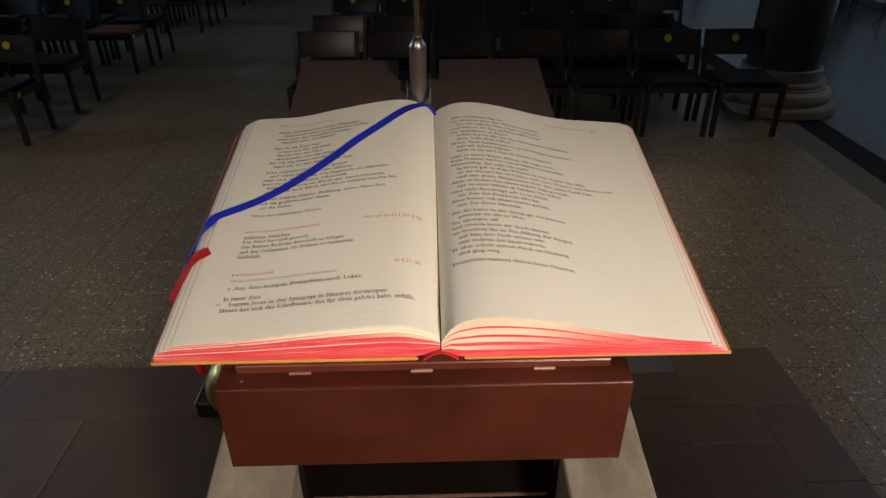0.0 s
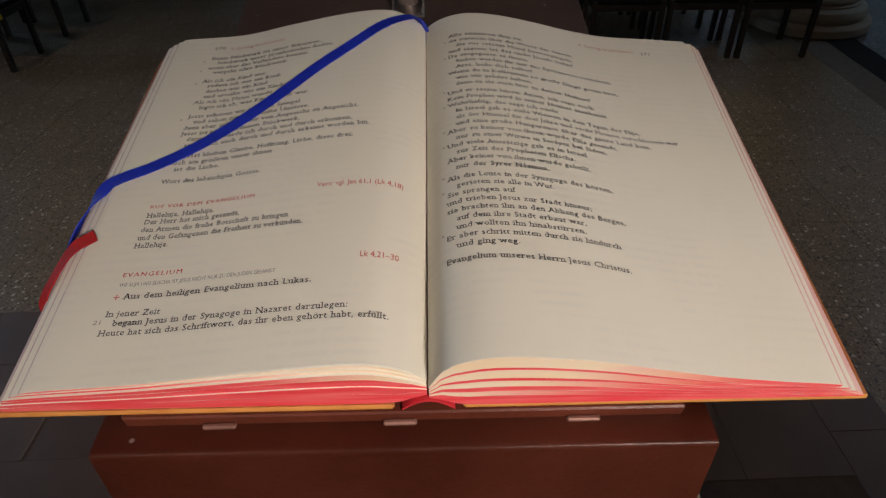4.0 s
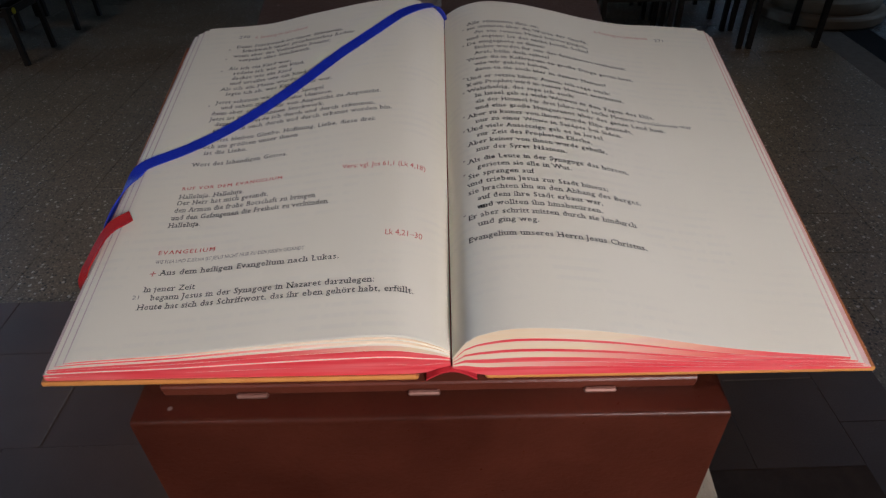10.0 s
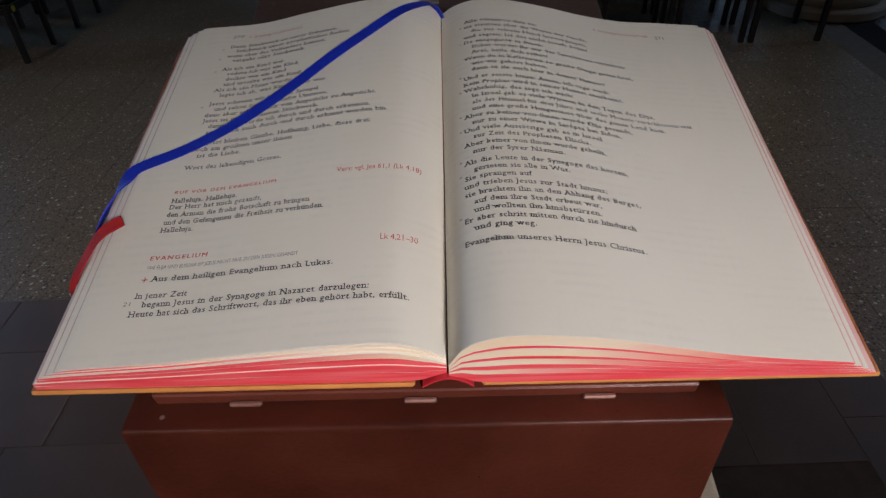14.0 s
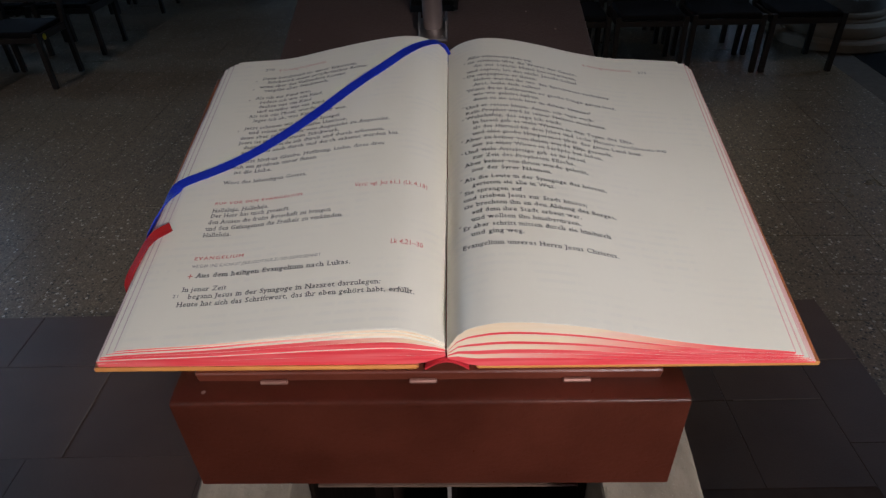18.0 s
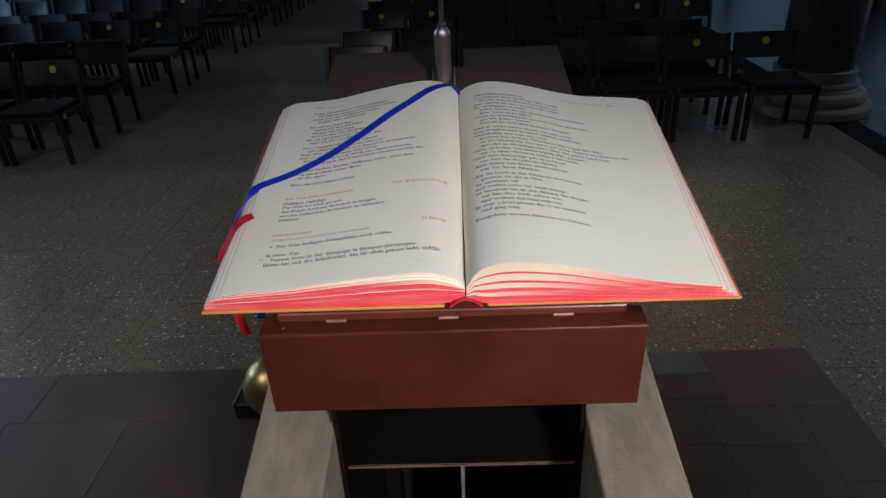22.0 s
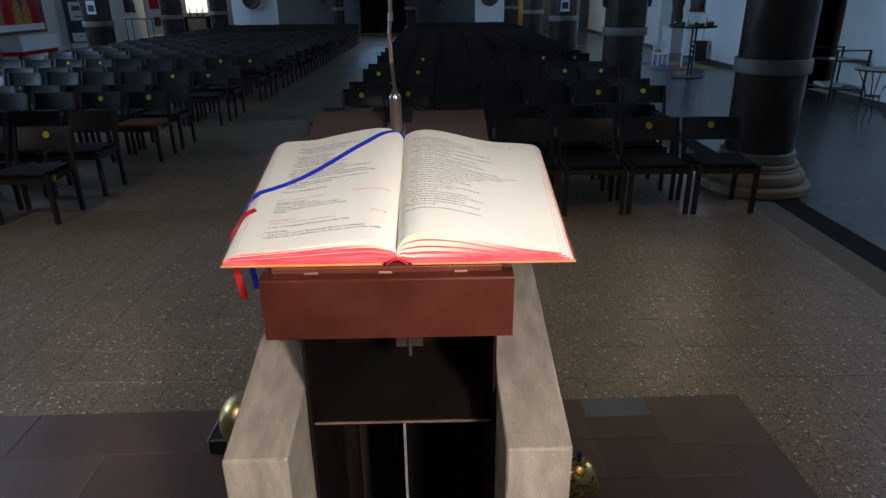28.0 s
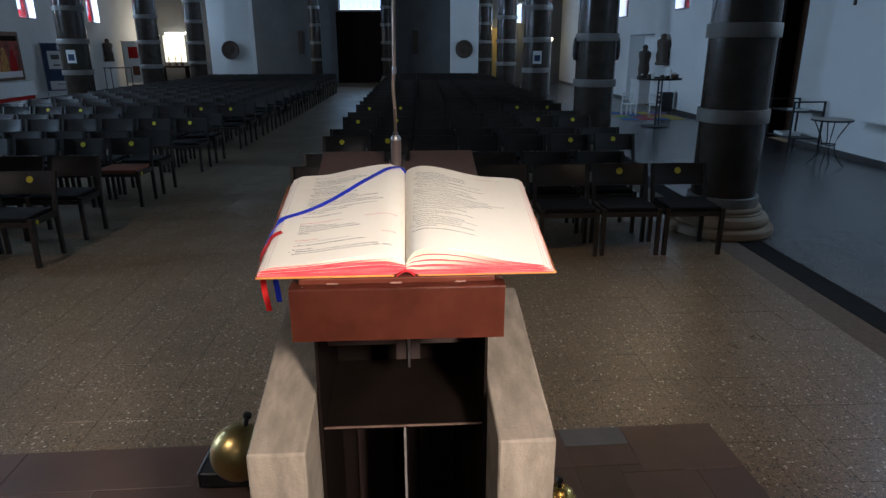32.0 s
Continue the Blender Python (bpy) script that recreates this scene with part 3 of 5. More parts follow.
for side, lo, hi, name in ((-1, -0.1945, -0.0003, "page_270"), (1, 0.0003, 0.1945, "page_271")):
    us = [lo + (hi - lo) * i / 60 for i in range(61)]
    near = 0.0064 if side < 0 else 0.0016
    vs = [near + (PAGE_LENGTH - near) * j / 16 for j in range(17)]
    pages.append(part("page", sheet(us, vs, lambda u, v: on_page(u * (1 + (0.14 if u > 0 else -0.13) * v), v), Vector((0, 0, -0.0004))), PAPER, book, "printed cream page", True))

# ------------------------------------------------------------------ print on the pages
LINES_LEFT = [
    # (height on the page, indent, width, words)
    (0.2729, 0, 0.0834, "Denn Stückwerk ist unser Erkennen,"),
    (0.2670, 1, 0.0877, "Stückwerk unser prophetisches Reden;"),
    (0.2611, 0, 0.0756, "wenn aber das Vollendete kommt,"),
    (0.2552, 1, 0.0558, "vergeht alles Stückwerk."),
    (0.2452, 0, 0.0479, "Als ich ein Kind war,"),
    (0.2392, 1, 0.0537, "redete ich wie ein Kind,"),
    (0.2331, 1, 0.0447, "dachte wie ein Kind"),
    (0.2271, 1, 0.0579, "und urteilte wie ein Kind."),
    (0.2210, 0, 0.0576, "Als ich ein Mann wurde,"),
    (0.2149, 1, 0.0775, "legte ich ab, was Kind an mir war."),
    (0.2059, 0, 0.0778, "Jetzt schauen wir in einen Spiegel"),
    (0.1999, 1, 0.0797, "und sehen nur rätselhafte Umrisse,"),
    (0.1940, 0, 0.1188, "dann aber schauen wir von Angesicht zu Angesicht."),
    (0.1881, 0, 0.0807, "Jetzt ist mein Erkennen Stückwerk,"),
    (0.1822, 1, 0.1102, "dann aber werde ich durch und durch erkennen,"),
    (0.1763, 1, 0.1220, "so wie ich auch durch und durch erkannt worden bin."),
    (0.1661, 0, 0.1176, "Für jetzt bleiben Glaube, Hoffnung, Liebe, diese drei;"),
    (0.1601, 0, 0.0671, "doch am größten unter ihnen"),
    (0.1540, 1, 0.0288, "ist die Liebe."),
    (0.1434, 0, 0.0633, "Wort des lebendigen Gottes."),
    (0.1154, 0, 0.0408, "Halleluja. Halleluja."),
    (0.1102, 0, 0.0573, "Der Herr hat mich gesandt,"),
    (0.1042, 0, 0.0871, "den Armen die frohe Botschaft zu bringen"),
    (0.0982, 0, 0.0966, "und den Gefangenen die Freiheit zu verkünden."),
    (0.0923, 0, 0.0194, "Halleluja."),
    (0.0571, 1, 0.1019, "Aus dem heiligen Evangelium nach Lukas."),
    (0.0463, 0, 0.0288, "In jener Zeit"),
    (0.0405, 1, 0.1225, "begann Jesus in der Synagoge in Nazaret darzulegen:"),
    (0.0347, 0, 0.1484, "Heute hat sich das Schriftwort, das ihr eben gehört habt, erfüllt."),
]
LINES_RIGHT = [
    (0.2725, 0, 0.0532, "Alle stimmten ihm zu;"),
    (0.2658, 0, 0.0905, "sie staunten über die Worte der Gnade,"),
    (0.2591, 1, 0.0844, "die aus seinem Mund hervorgingen,"),
    (0.2524, 0, 0.0894, "und sagten: Ist das nicht Josefs Sohn?"),
    (0.2457, 0, 0.0559, "Da entgegnete er ihnen:"),
    (0.2390, 1, 0.1104, "Sicher werdet ihr mir das Sprichwort vorhalten:"),
    (0.2323, 1, 0.0525, "Arzt, heile dich selbst!"),
    (0.2256, 0, 0.1185, "Wenn du in Kafárnaum so große Dinge getan hast,"),
    (0.2189, 1, 0.0511, "wie wir gehört haben,"),
    (0.2122, 1, 0.0911, "dann tu sie auch hier in deiner Heimat!"),
    (0.2034, 0, 0.0982, "Und er setzte hinzu: Amen, ich sage euch:"),
    (0.1968, 0, 0.1066, "Kein Prophet wird in seiner Heimat anerkannt."),
    (0.1902, 0, 0.0712, "Wahrhaftig, das sage ich euch:"),
    (0.1835, 1, 0.1205, "In Israel gab es viele Witwen in den Tagen des Elija,"),
    (0.1769, 1, 0.1450, "als der Himmel für drei Jahre und sechs Monate verschlossen war"),
    (0.1703, 1, 0.1254, "und eine große Hungersnot über das ganze Land kam."),
    (0.1636, 0, 0.1069, "Aber zu keiner von ihnen wurde Elija gesandt,"),
    (0.1570, 1, 0.0934, "nur zu einer Witwe in Sarépta bei Sidon."),
    (0.1503, 0, 0.0845, "Und viele Aussätzige gab es in Israel"),
    (0.1437, 1, 0.0715, "zur Zeit des Propheten Elíscha."),
    (0.1371, 0, 0.0854, "Aber keiner von ihnen wurde geheilt,"),
    (0.1304, 1, 0.0540, "nur der Syrer Náaman."),
    (0.1216, 0, 0.0965, "Als die Leute in der Synagoge das hörten,"),
    (0.1152, 1, 0.0552, "gerieten sie alle in Wut."),
    (0.1088, 0, 0.0377, "Sie sprangen auf"),
    (0.1024, 0, 0.0805, "und trieben Jesus zur Stadt hinaus;"),
    (0.0960, 0, 0.0994, "sie brachten ihn an den Abhang des Berges,"),
    (0.0895, 1, 0.0703, "auf dem ihre Stadt erbaut war,"),
    (0.0831, 1, 0.0694, "und wollten ihn hinabstürzen."),
    (0.0767, 0, 0.0928, "Er aber schritt mitten durch sie hindurch"),
    (0.0703, 1, 0.0323, "und ging weg."),
    (0.0606, 0, 0.0959, "Evangelium unseres Herrn Jesus Christus."),
]
PRINT = []


def print_line(page, words, u0, v, width, size, ink, weight=0.0, spacing=1.0):
    curve = bpy.data.curves.new("text_line", "FONT")
    curve.body, curve.size, curve.resolution_u, curve.offset = words, 1.0, 2, 0.0 if "M" in words else weight
    curve.dimensions, curve.fill_mode, curve.space_character = "2D", "FRONT", spacing
    ob = bpy.data.objects.new("text_line", curve)
    scene.collection.objects.link(ob)
    PRINT.append((ob, page, u0, v, width, size, ink))


for v, step, width, words in LINES_LEFT:
    print_line(pages[0], words, -0.1682 + 0.0327 * v + 0.0054 * step, v, width, 0.0052, INK, 0.006, 1.10)
for v, step, width, words in LINES_RIGHT:
    print_line(pages[1], words, 0.0090 + 0.0288 * v + 0.0052 * step, v - 0.0004, width, 0.0052, INK, 0.006, 1.10)
print_line(pages[0], "270", -0.1600, 0.2859, 0.0085, 0.0055, GREY_INK)
print_line(pages[0], "4. Sonntag im Jahreskreis", -0.1472, 0.2840, 0.0425, 0.0050, PINK_INK, 0.0)
print_line(pages[1], "4. Sonntag im Jahreskreis", 0.1150, 0.2825, 0.0426, 0.0050, PINK_INK, 0.0)
print_line(pages[1], "271", 0.1630, 0.2794, 0.0068, 0.0055, GREY_INK)
print_line(pages[0], "Vers: vgl. Jes 61,1 (Lk 4,18)", -0.0631, 0.1227, 0.0499, 0.0054, RED_INK, 0.0)
print_line(pages[0], "RUF VOR DEM EVANGELIUM", -0.1645, 0.1228, 0.0640, 0.0038, RED_INK, 0.012, 1.25)
print_line(pages[0], "Lk 4,21–30", -0.0346, 0.0691, 0.0200, 0.0056, RED_INK, 0.0)
print_line(pages[0], "EVANGELIUM", -0.1657, 0.0720, 0.0332, 0.0041, RED_INK, 0.012, 1.25)
print_line(pages[0], "WIE ELIJA UND ELISCHA IST JESUS NICHT NUR ZU DEN JUDEN GESANDT", -0.1658, 0.0656, 0.0867, 0.0036, GREY_INK, 0.0)
print_line(pages[0], "+", -0.1666, 0.0561, 0.0034, 0.0072, RED_INK, 0.0)
print_line(pages[0], "21", -0.1723, 0.0420, 0.0038, 0.0036, GREY_INK, 0.0)


def serifs(bm):
    """Adds short slab feet and flags to the ends of the upright strokes of sans letters."""
    bmesh.ops.remove_doubles(bm, verts=bm.verts[:], dist=0.0002)
    ends = []
    for e in bm.edges:
        if not e.is_boundary:
            continue
        p, q = e.verts[0].co, e.verts[1].co
        wide = abs(p.x - q.x)
        if abs(p.y - q.y) < 0.006 and 0.045 < wide < 0.135:
            rest = e.link_faces[0].calc_center_median().y - p.y
            ends.append((min(p.x, q.x), max(p.x, q.x), p.y, rest))
    for x0, x1, y, rest in ends:
        foot = rest > 0
        if foot and abs(y) > 0.02 or not foot and y < 0.40:
            continue
        a, b = (x0 - 0.105, x1 + 0.105) if foot else (x0 - 0.13, x1)
        y0, y1 = (y, y + 0.078) if foot else (y - 0.078, y)
        bm.faces.new([bm.verts.new(c) for c in ((a, y0, 0.0), (b, y0, 0.0), (b, y1, 0.0), (a, y1, 0.0))])


dg = bpy.context.evaluated_depsgraph_get()
for ob, page, u0, v0, width, size, ink in PRINT:
    me = bpy.data.meshes.new_from_object(ob.evaluated_get(dg))
    xs = [p.co.x for p in me.vertices]
    lo, hi = min(xs), max(xs)
    bm = bmesh.new()
    bm.from_mesh(me)
    if ink is INK:
        serifs(bm)
    for p in bm.verts:
        u = u0 + (p.co.x - lo) / (hi - lo) * width
        v = v0 + p.co.y * size - 0.020 * (u - u0)
        p.co = on_page(u, v, 0.00018)
    if ink is RED_INK and "M" in ob.data.body:
        twin = bmesh.ops.duplicate(bm, geom=bm.verts[:] + bm.edges[:] + bm.faces[:])["geom"]
        for p in twin:
            if isinstance(p, bmesh.types.BMVert):
                p.co += Vector((0.00016, 0.00004, 0.00003))
    bm.to_mesh(me)
    bm.free()
    me.materials.clear()
    me.materials.append(ink)
    line = new("text_line", me)
    line.parent = page
    old = ob.data
    bpy.data.objects.remove(ob)
    bpy.data.curves.remove(old)
# small verse numbers in the margins, too small to read
for page, rows in ((pages[0], (0.270, 0.258, 0.243, 0.203)), (pages[1], (0.266, 0.2455, 0.206, 0.190, 0.165, 0.151, 0.124, 0.112, 0.080))):
    for v in rows:
        u = (-0.1705 + 0.018 * v) if page is pages[0] else (0.0058 + 0.0262 * v)
        part("verse_mark", sheet((u + 0.0005, u + 0.0011, u + 0.0018), (v + 0.0011, v + 0.0021), lambda a, b: on_page(a, b, 0.0002), Vector((0, 0, -0.0001))), FAINT_INK, page)


# ------------------------------------------------------------------ marker ribbons
def ribbon(name, path, width, across, material, label):
    """A flat band through (point, across) pairs, given in the book's own frame."""
    pts = [Vector(p) for p in path]
    fine, dirs = [], []
    for i in range(len(pts) - 1):
        p0, p1, p2, p3 = pts[max(i - 1, 0)], pts[i], pts[i + 1], pts[min(i + 2, len(pts) - 1)]
        for s in range(5):
            t = s / 5
            fine.append(0.5 * ((2 * p1) + (p2 - p0) * t + (2 * p0 - 5 * p1 + 4 * p2 - p3) * t * t + (3 * p1 - p0 - 3 * p2 + p3) * t ** 3))
            dirs.append(Vector(across[i]).lerp(Vector(across[i + 1]), t).normalized())
    fine.append(pts[-1])
    dirs.append(Vector(across[-1]).normalized())
    bm = bmesh.new()
    rows = []
    for i, (p, d) in enumerate(zip(fine, dirs)):
        along = (fine[min(i + 1, len(fine) - 1)] - fine[max(i - 1, 0)]).normalized()
        d = (d - along * d.dot(along)).normalized()
        n = along.cross(d).normalized() * 0.00035
        rows.append([bm.verts.new(p + d * width / 2 + n), bm.verts.new(p + n * 1.6), bm.verts.new(p - d * width / 2 + n),
                     bm.verts.new(p - d * width / 2 - n), bm.verts.new(p - n * 0.4), bm.verts.new(p + d * width / 2 - n)])
    for a, b in zip(rows, rows[1:]):
        for j in range(6):
            k = (j + 1) % 6
            bm.faces.new((a[j], a[k], b[k], b[j]))
    bm.faces.new(rows[0])
    bm.faces.new(rows[-1][::-1])
    return part(name, bm, material, book, label, True)


BLUE_WAY = [(-0.0022, 0.3020), (-0.0095, 0.3015), (-0.0285, 0.2823), (-0.0525, 0.2576), (-0.0758, 0.2367), (-0.0979, 0.2142), (-0.1228, 0.1922), (-0.1467, 0.1735), (-0.1697, 0.1582), (-0.1931, 0.1472)]
path = [Vector((0.0012, 0.2965, 0.0245))] + [on_page(u, v, 0.0022) for i, (u, v) in enumerate(BLUE_WAY)]
acr = [Vector((-0.6, 0.9, 0.1))] + [Vector((-0.6, 0.8, -0.1))] * 2 + [Vector((-0.7, 0.7, 0))] * 5 + [Vector((-0.5, 0.85, 0))] * 3
path += [Vector((-0.1985, 0.1385, 0.0215)), Vector((-0.2030, 0.1290, 0.0190)), Vector((-0.2075, 0.1160, 0.0150)), Vector((-0.2125, 0.1080, 0.0085)), Vector((-0.2168, 0.1000, -0.0010)), Vector((-0.2125, 0.0930, -0.030)), Vector((-0.2080, 0.0900, -0.060)), Vector((-0.2058, 0.0870, -0.099))]
acr += [Vector((-0.45, 0.88, 0.05)), Vector((-0.30, 0.85, -0.35)), Vector((-0.20, 0.68, -0.66)), Vector((-0.25, 0.66, -0.62)), Vector((-0.5, 0.75, -0.3)), Vector((-0.9, 0.4, 0)), Vector((-1, 0.0, 0)), Vector((-1, 0.0, 0))]
ribbon("blue_ribbon", path, 0.0086, acr, BLUE_SILK, "royal blue silk marker ribbon")
path = [Vector((-0.1905, 0.1030, page_height(-0.1905, 0.1030) + 0.0020)), Vector((-0.1960, 0.0995, 0.0208)), Vector((-0.2008, 0.0960, 0.0196)), Vector((-0.2054, 0.0885, 0.0172)), Vector((-0.2085, 0.0775, 0.0146)), Vector((-0.2128, 0.0690, 0.0090)), Vector((-0.2172, 0.0655, -0.0040)),
        Vector((-0.2200, 0.0700, -0.030)), Vector((-0.2235, 0.0740, -0.062)), Vector((-0.2200, 0.0720, -0.106))]
acr = [Vector((0.0, 1.0, 0.0)), Vector((-0.35, 0.93, 0.0)), Vector((-0.6, 0.8, -0.1)), Vector((-0.75, 0.45, -0.40)), Vector((-0.75, 0.20, -0.50)), Vector((-0.70, 0.45, -0.45)), Vector((-0.7, 0.6, -0.2)), Vector((-0.9, 0.3, 0)), Vector((-1, 0.1, 0)), Vector((-1, 0.0, 0))]
ribbon("red_ribbon", path, 0.0094, acr, RED_SILK, "red silk marker ribbon")

# ------------------------------------------------------------------ the lectern
LEC = Matrix.Translation((0.018, 0.3585, 0.0)) @ pose(0, 0, 0, 0, 0, YAW)
lectern = thing("lectern", LEC, "red-brown metal lectern top between two pale sandstone slabs on the dais", "lectern")
TOP = LEC.inverted() @ BOOK
MID = -0.0115
DAIS = 0.12


def rounded(bm, m=None):
    if m is not None:
        bmesh.ops.transform(bm, matrix=m, verts=bm.verts[:])
    return bm


plate_line = [(-0.1650, -0.0138), (0.1420, -0.0138), (0.1420, 0.507), (0.0100, 0.507), (0.0100, 0.449), (-0.0445, 0.449), (-0.0445, 0.507), (-0.1720, 0.507)]
part("top_plate", outline(plate_line, -0.022, -0.010, TOP, 0.0015), LECTERN_TOP, lectern, "brown painted sloping plate with a notch for the microphone")
zf = (TOP @ Vector((0, -0.018, -0.010))).z
yf = (TOP @ Vector((0, -0.018, -0.010))).y
# folded front: short rounded edge, then the upright panel
bm = bmesh.new()
prof = [(TOP @ Vector((0, 0.0080, -0.0096))), (TOP @ Vector((0, -0.0146, -0.0096)))]
FOLD = zf + 0.0040
prof = [(prof[0].y, prof[0].z), (yf + 0.0042, FOLD + 0.0004), (yf + 0.0030, FOLD + 0.0003), (yf + 0.0014, FOLD - 0.0001), (yf + 0.0005, FOLD - 0.0009), (yf, FOLD - 0.0024), (yf, FOLD - 0.0050), (yf + 0.002, 1.479), (yf + 0.012, 1.479)]
rows = [[bm.verts.new((x, y, z)) for y, z in prof] for x in (MID - 0.1545, MID - 0.1535, MID + 0.1525, MID + 0.1535)]
for a, b in zip(rows, rows[1:]):
    for j in range(len(prof) - 1):
        bm.faces.new((a[j], b[j], b[j + 1], a[j + 1]))
bmesh.ops.solidify(bm, geom=bm.faces[:], thickness=0.004)
part("front_panel", bm, LECTERN, lectern, "red-brown painted front panel with worn edge", True)
for s in (-1, 1):
    x = MID + s * 0.1495
    bm = bmesh.new()
    p0, p1 = TOP @ Vector((0, -0.008, -0.022)), TOP @ Vector((0, 0.505, -0.022))
    side = [(p0.y, p0.z), (p1.y, p1.z), (p1.y, p1.z - 0.055), (yf + 0.014, 1.4795)]
    a = [bm.verts.new((x - 0.003, y, z)) for y, z in side]
    b = [bm.verts.new((x + 0.003, y, z)) for y, z in side]
    bm.faces.new(a)
    bm.faces.new(b[::-1])
    for i in range(4):
        bm.faces.new((a[i], a[(i + 1) % 4], b[(i + 1) % 4], b[i]))
    part("side_panel", bm, LECTERN, lectern)
part("rest_board", rounded(box(-0.1535, 0.1285, -0.0005, 0.300, -0.0100, -0.0004, 0.001), TOP), LECTERN, lectern, "thin red-brown board under the book")
for u in (-0.1055, -0.0147, 0.0778):
    part("clip", rounded(box(u - 0.0085, u + 0.0085, -0.0036, -0.0006, -0.0098, -0.0058, 0.0008), TOP), COPPER, lectern, "worn copper clip")
# open cabinet under the top; its inner shade is put into near-black boards
part("cabinet_side", box(MID - 0.1515, MID - 0.1465, 0.150, 0.430, DAIS, 1.4780), SHADED_BOX, lectern, "brown board side, cabinet shade in its colour")
part("cabinet_side", box(MID + 0.1465, MID + 0.1515, 0.150, 0.430, DAIS, 1.4780), SHADED_BOX, lectern, "brown board side, cabinet shade in its colour")
part("cabinet_back", box(MID - 0.1460, MID + 0.1460, 0.424, 0.430, DAIS, 1.4780), SHADED_BOX, lectern, "brown board back, cabinet shade in its colour")
shelf = part("shelf", box(MID - 0.1460, MID + 0.1460, 0.1660, 0.4230, 1.2130, 1.2200), SHADED_BOX, lectern, "dark shelf with a pale edge")
part("shelf_edge", box(MID - 0.1460, MID + 0.1460, 0.1625, 0.1655, 1.2165, 1.2195), BOARD_EDGE, shelf, "pale shelf edge")
part("divider", box(MID - 0.0010, MID + 0.0050, 0.1700, 0.4220, DAIS + 0.02, 1.2125), SHADED_BOX, lectern)
part("divider_edge", box(MID - 0.0002, MID + 0.0042, 0.1668, 0.1696, DAIS + 0.02, 1.2125), GREY_EDGE, lectern, "pale divider edge")
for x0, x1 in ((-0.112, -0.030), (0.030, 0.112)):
    part("inner_panel", box(MID + x0, MID + x1, 0.4180, 0.4235, 0.60, 1.1900, 0.001), SHADED_INNER_WOOD, lectern, "brown inner panel")
part("cross_rail", box(MID - 0.1460, MID + 0.1460, 0.2720, 0.2790, 1.3310, 1.4760, 0.001), SHADED_INNER_WOOD, lectern, "brown rail under the plate")
part("hanger", box(MID - 0.0130, MID + 0.0340, 0.2640, 0.2710, 1.3020, 1.4760, 0.001), SHADED_INNER_WOOD, lectern, "brown bracket under the plate")
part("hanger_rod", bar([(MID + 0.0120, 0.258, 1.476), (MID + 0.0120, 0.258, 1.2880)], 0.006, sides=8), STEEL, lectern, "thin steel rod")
part("cabinet_floor", box(MID - 0.1460, MID + 0.1460, 0.155, 0.4230, DAIS, DAIS + 0.018), SHADED_BOX, lectern)


def stone_slab(s):
    inner, outer = MID + s * 0.1540, MID + s * 0.2475
    x0, x1 = min(inner, outer), max(inner, outer)
    bm = bmesh.new()
    rnd = random.Random(5 + s)
    ys = (0.0095, 0.52)
    zs = (1.2785 + 0.0055 * s, 1.349)
    ring = []
    for x in (x0, x1):
        far = x + s * 0.014 if x == outer else x
        ring.append([bm.verts.new((x, ys[0], DAIS)), bm.verts.new((far, ys[1], DAIS)), bm.verts.new((far, ys[1], zs[1])), bm.verts.new((x, ys[0], zs[0]))])
    a, b = ring
    bm.faces.new(a)
    bm.faces.new(b[::-1])
    for i in range(4):
        bm.faces.new((a[i], a[(i + 1) % 4], b[(i + 1) % 4], b[i]))
    bmesh.ops.bevel(bm, geom=bm.edges[:], offset=0.004, segments=2, affect="EDGES", profile=0.5)
    for v in bm.verts:
        v.co += 0.0006 * Vector((rnd.uniform(-1, 1), rnd.uniform(-1, 1), rnd.uniform(-1, 1)))
    return part("stone_side", bm, SANDSTONE, lectern, "pale sandstone side slab with tooled face")


for s in (-1, 1):
    stone_slab(s)

# ------------------------------------------------------------------ the microphone in the notch
mic = thing("gooseneck_microphone", BOOK @ Matrix.Translation((-0.0172, 0.4180, -0.010)), "slim bronze gooseneck microphone on a steel bracket in the lectern plate", "microphone")
part("bracket", box(-0.0150, 0.0150, -0.0290, 0.0160, 0.0, 0.0022, 0.0006), STEEL, mic, "steel base bracket")
for s in (-1, 1):
    part("bracket_ear", box(s * 0.0138 - 0.0010, s * 0.0138 + 0.0010, -0.0120, 0.0080, 0.0022, 0.0130, 0.0003), STEEL, mic)
    part("screw", lathe([(0.0012, 0.0022), (0.0012, 0.0030), (0.0, 0.0033)], 10, Matrix.Translation((s * 0.0105, -0.0235, 0))), STEEL, mic)
part("tube", lathe([(0.0102, 0.0022), (0.0102, 0.058), (0.0099, 0.0598)], 28), TAUPE_TUBE, mic, "taupe tube", True)
part("collar", lathe([(0.0103, 0.060), (0.0103, 0.0618), (0.0058, 0.0690), (0.0047, 0.0698), (0.0047, 0.0708), (0.0052, 0.0714), (0.0052, 0.0738), (0.0046, 0.0745), (0.0, 0.0747)], 28), STEEL, mic, "bright conical collar", True)
inv = (BOOK @ Matrix.Translation((-0.0172, 0.4180, -0.010))).inverted()
top = (BOOK @ Matrix.Translation((-0.0172, 0.4180, -0.010))) @ Vector((0, 0, 0.0740))
neck = [top, (-0.0042, 0.680, 1.78), (-0.0060, 0.680, 1.812), (-0.0062, 0.680, 1.824), (-0.0035, 0.680, 1.846), (-0.0025, 0.681, 1.908), (-0.0015, 0.681, 1.962), (0.0, 0.681, 2.02), (0.002, 0.680, 2.10)]
neck = [inv @ Vector(p) for p in neck]
fine = []
for i in range(len(neck) - 1):
    k = 14
    fine += [neck[i].lerp(neck[i + 1], j / k) for j in range(k)]
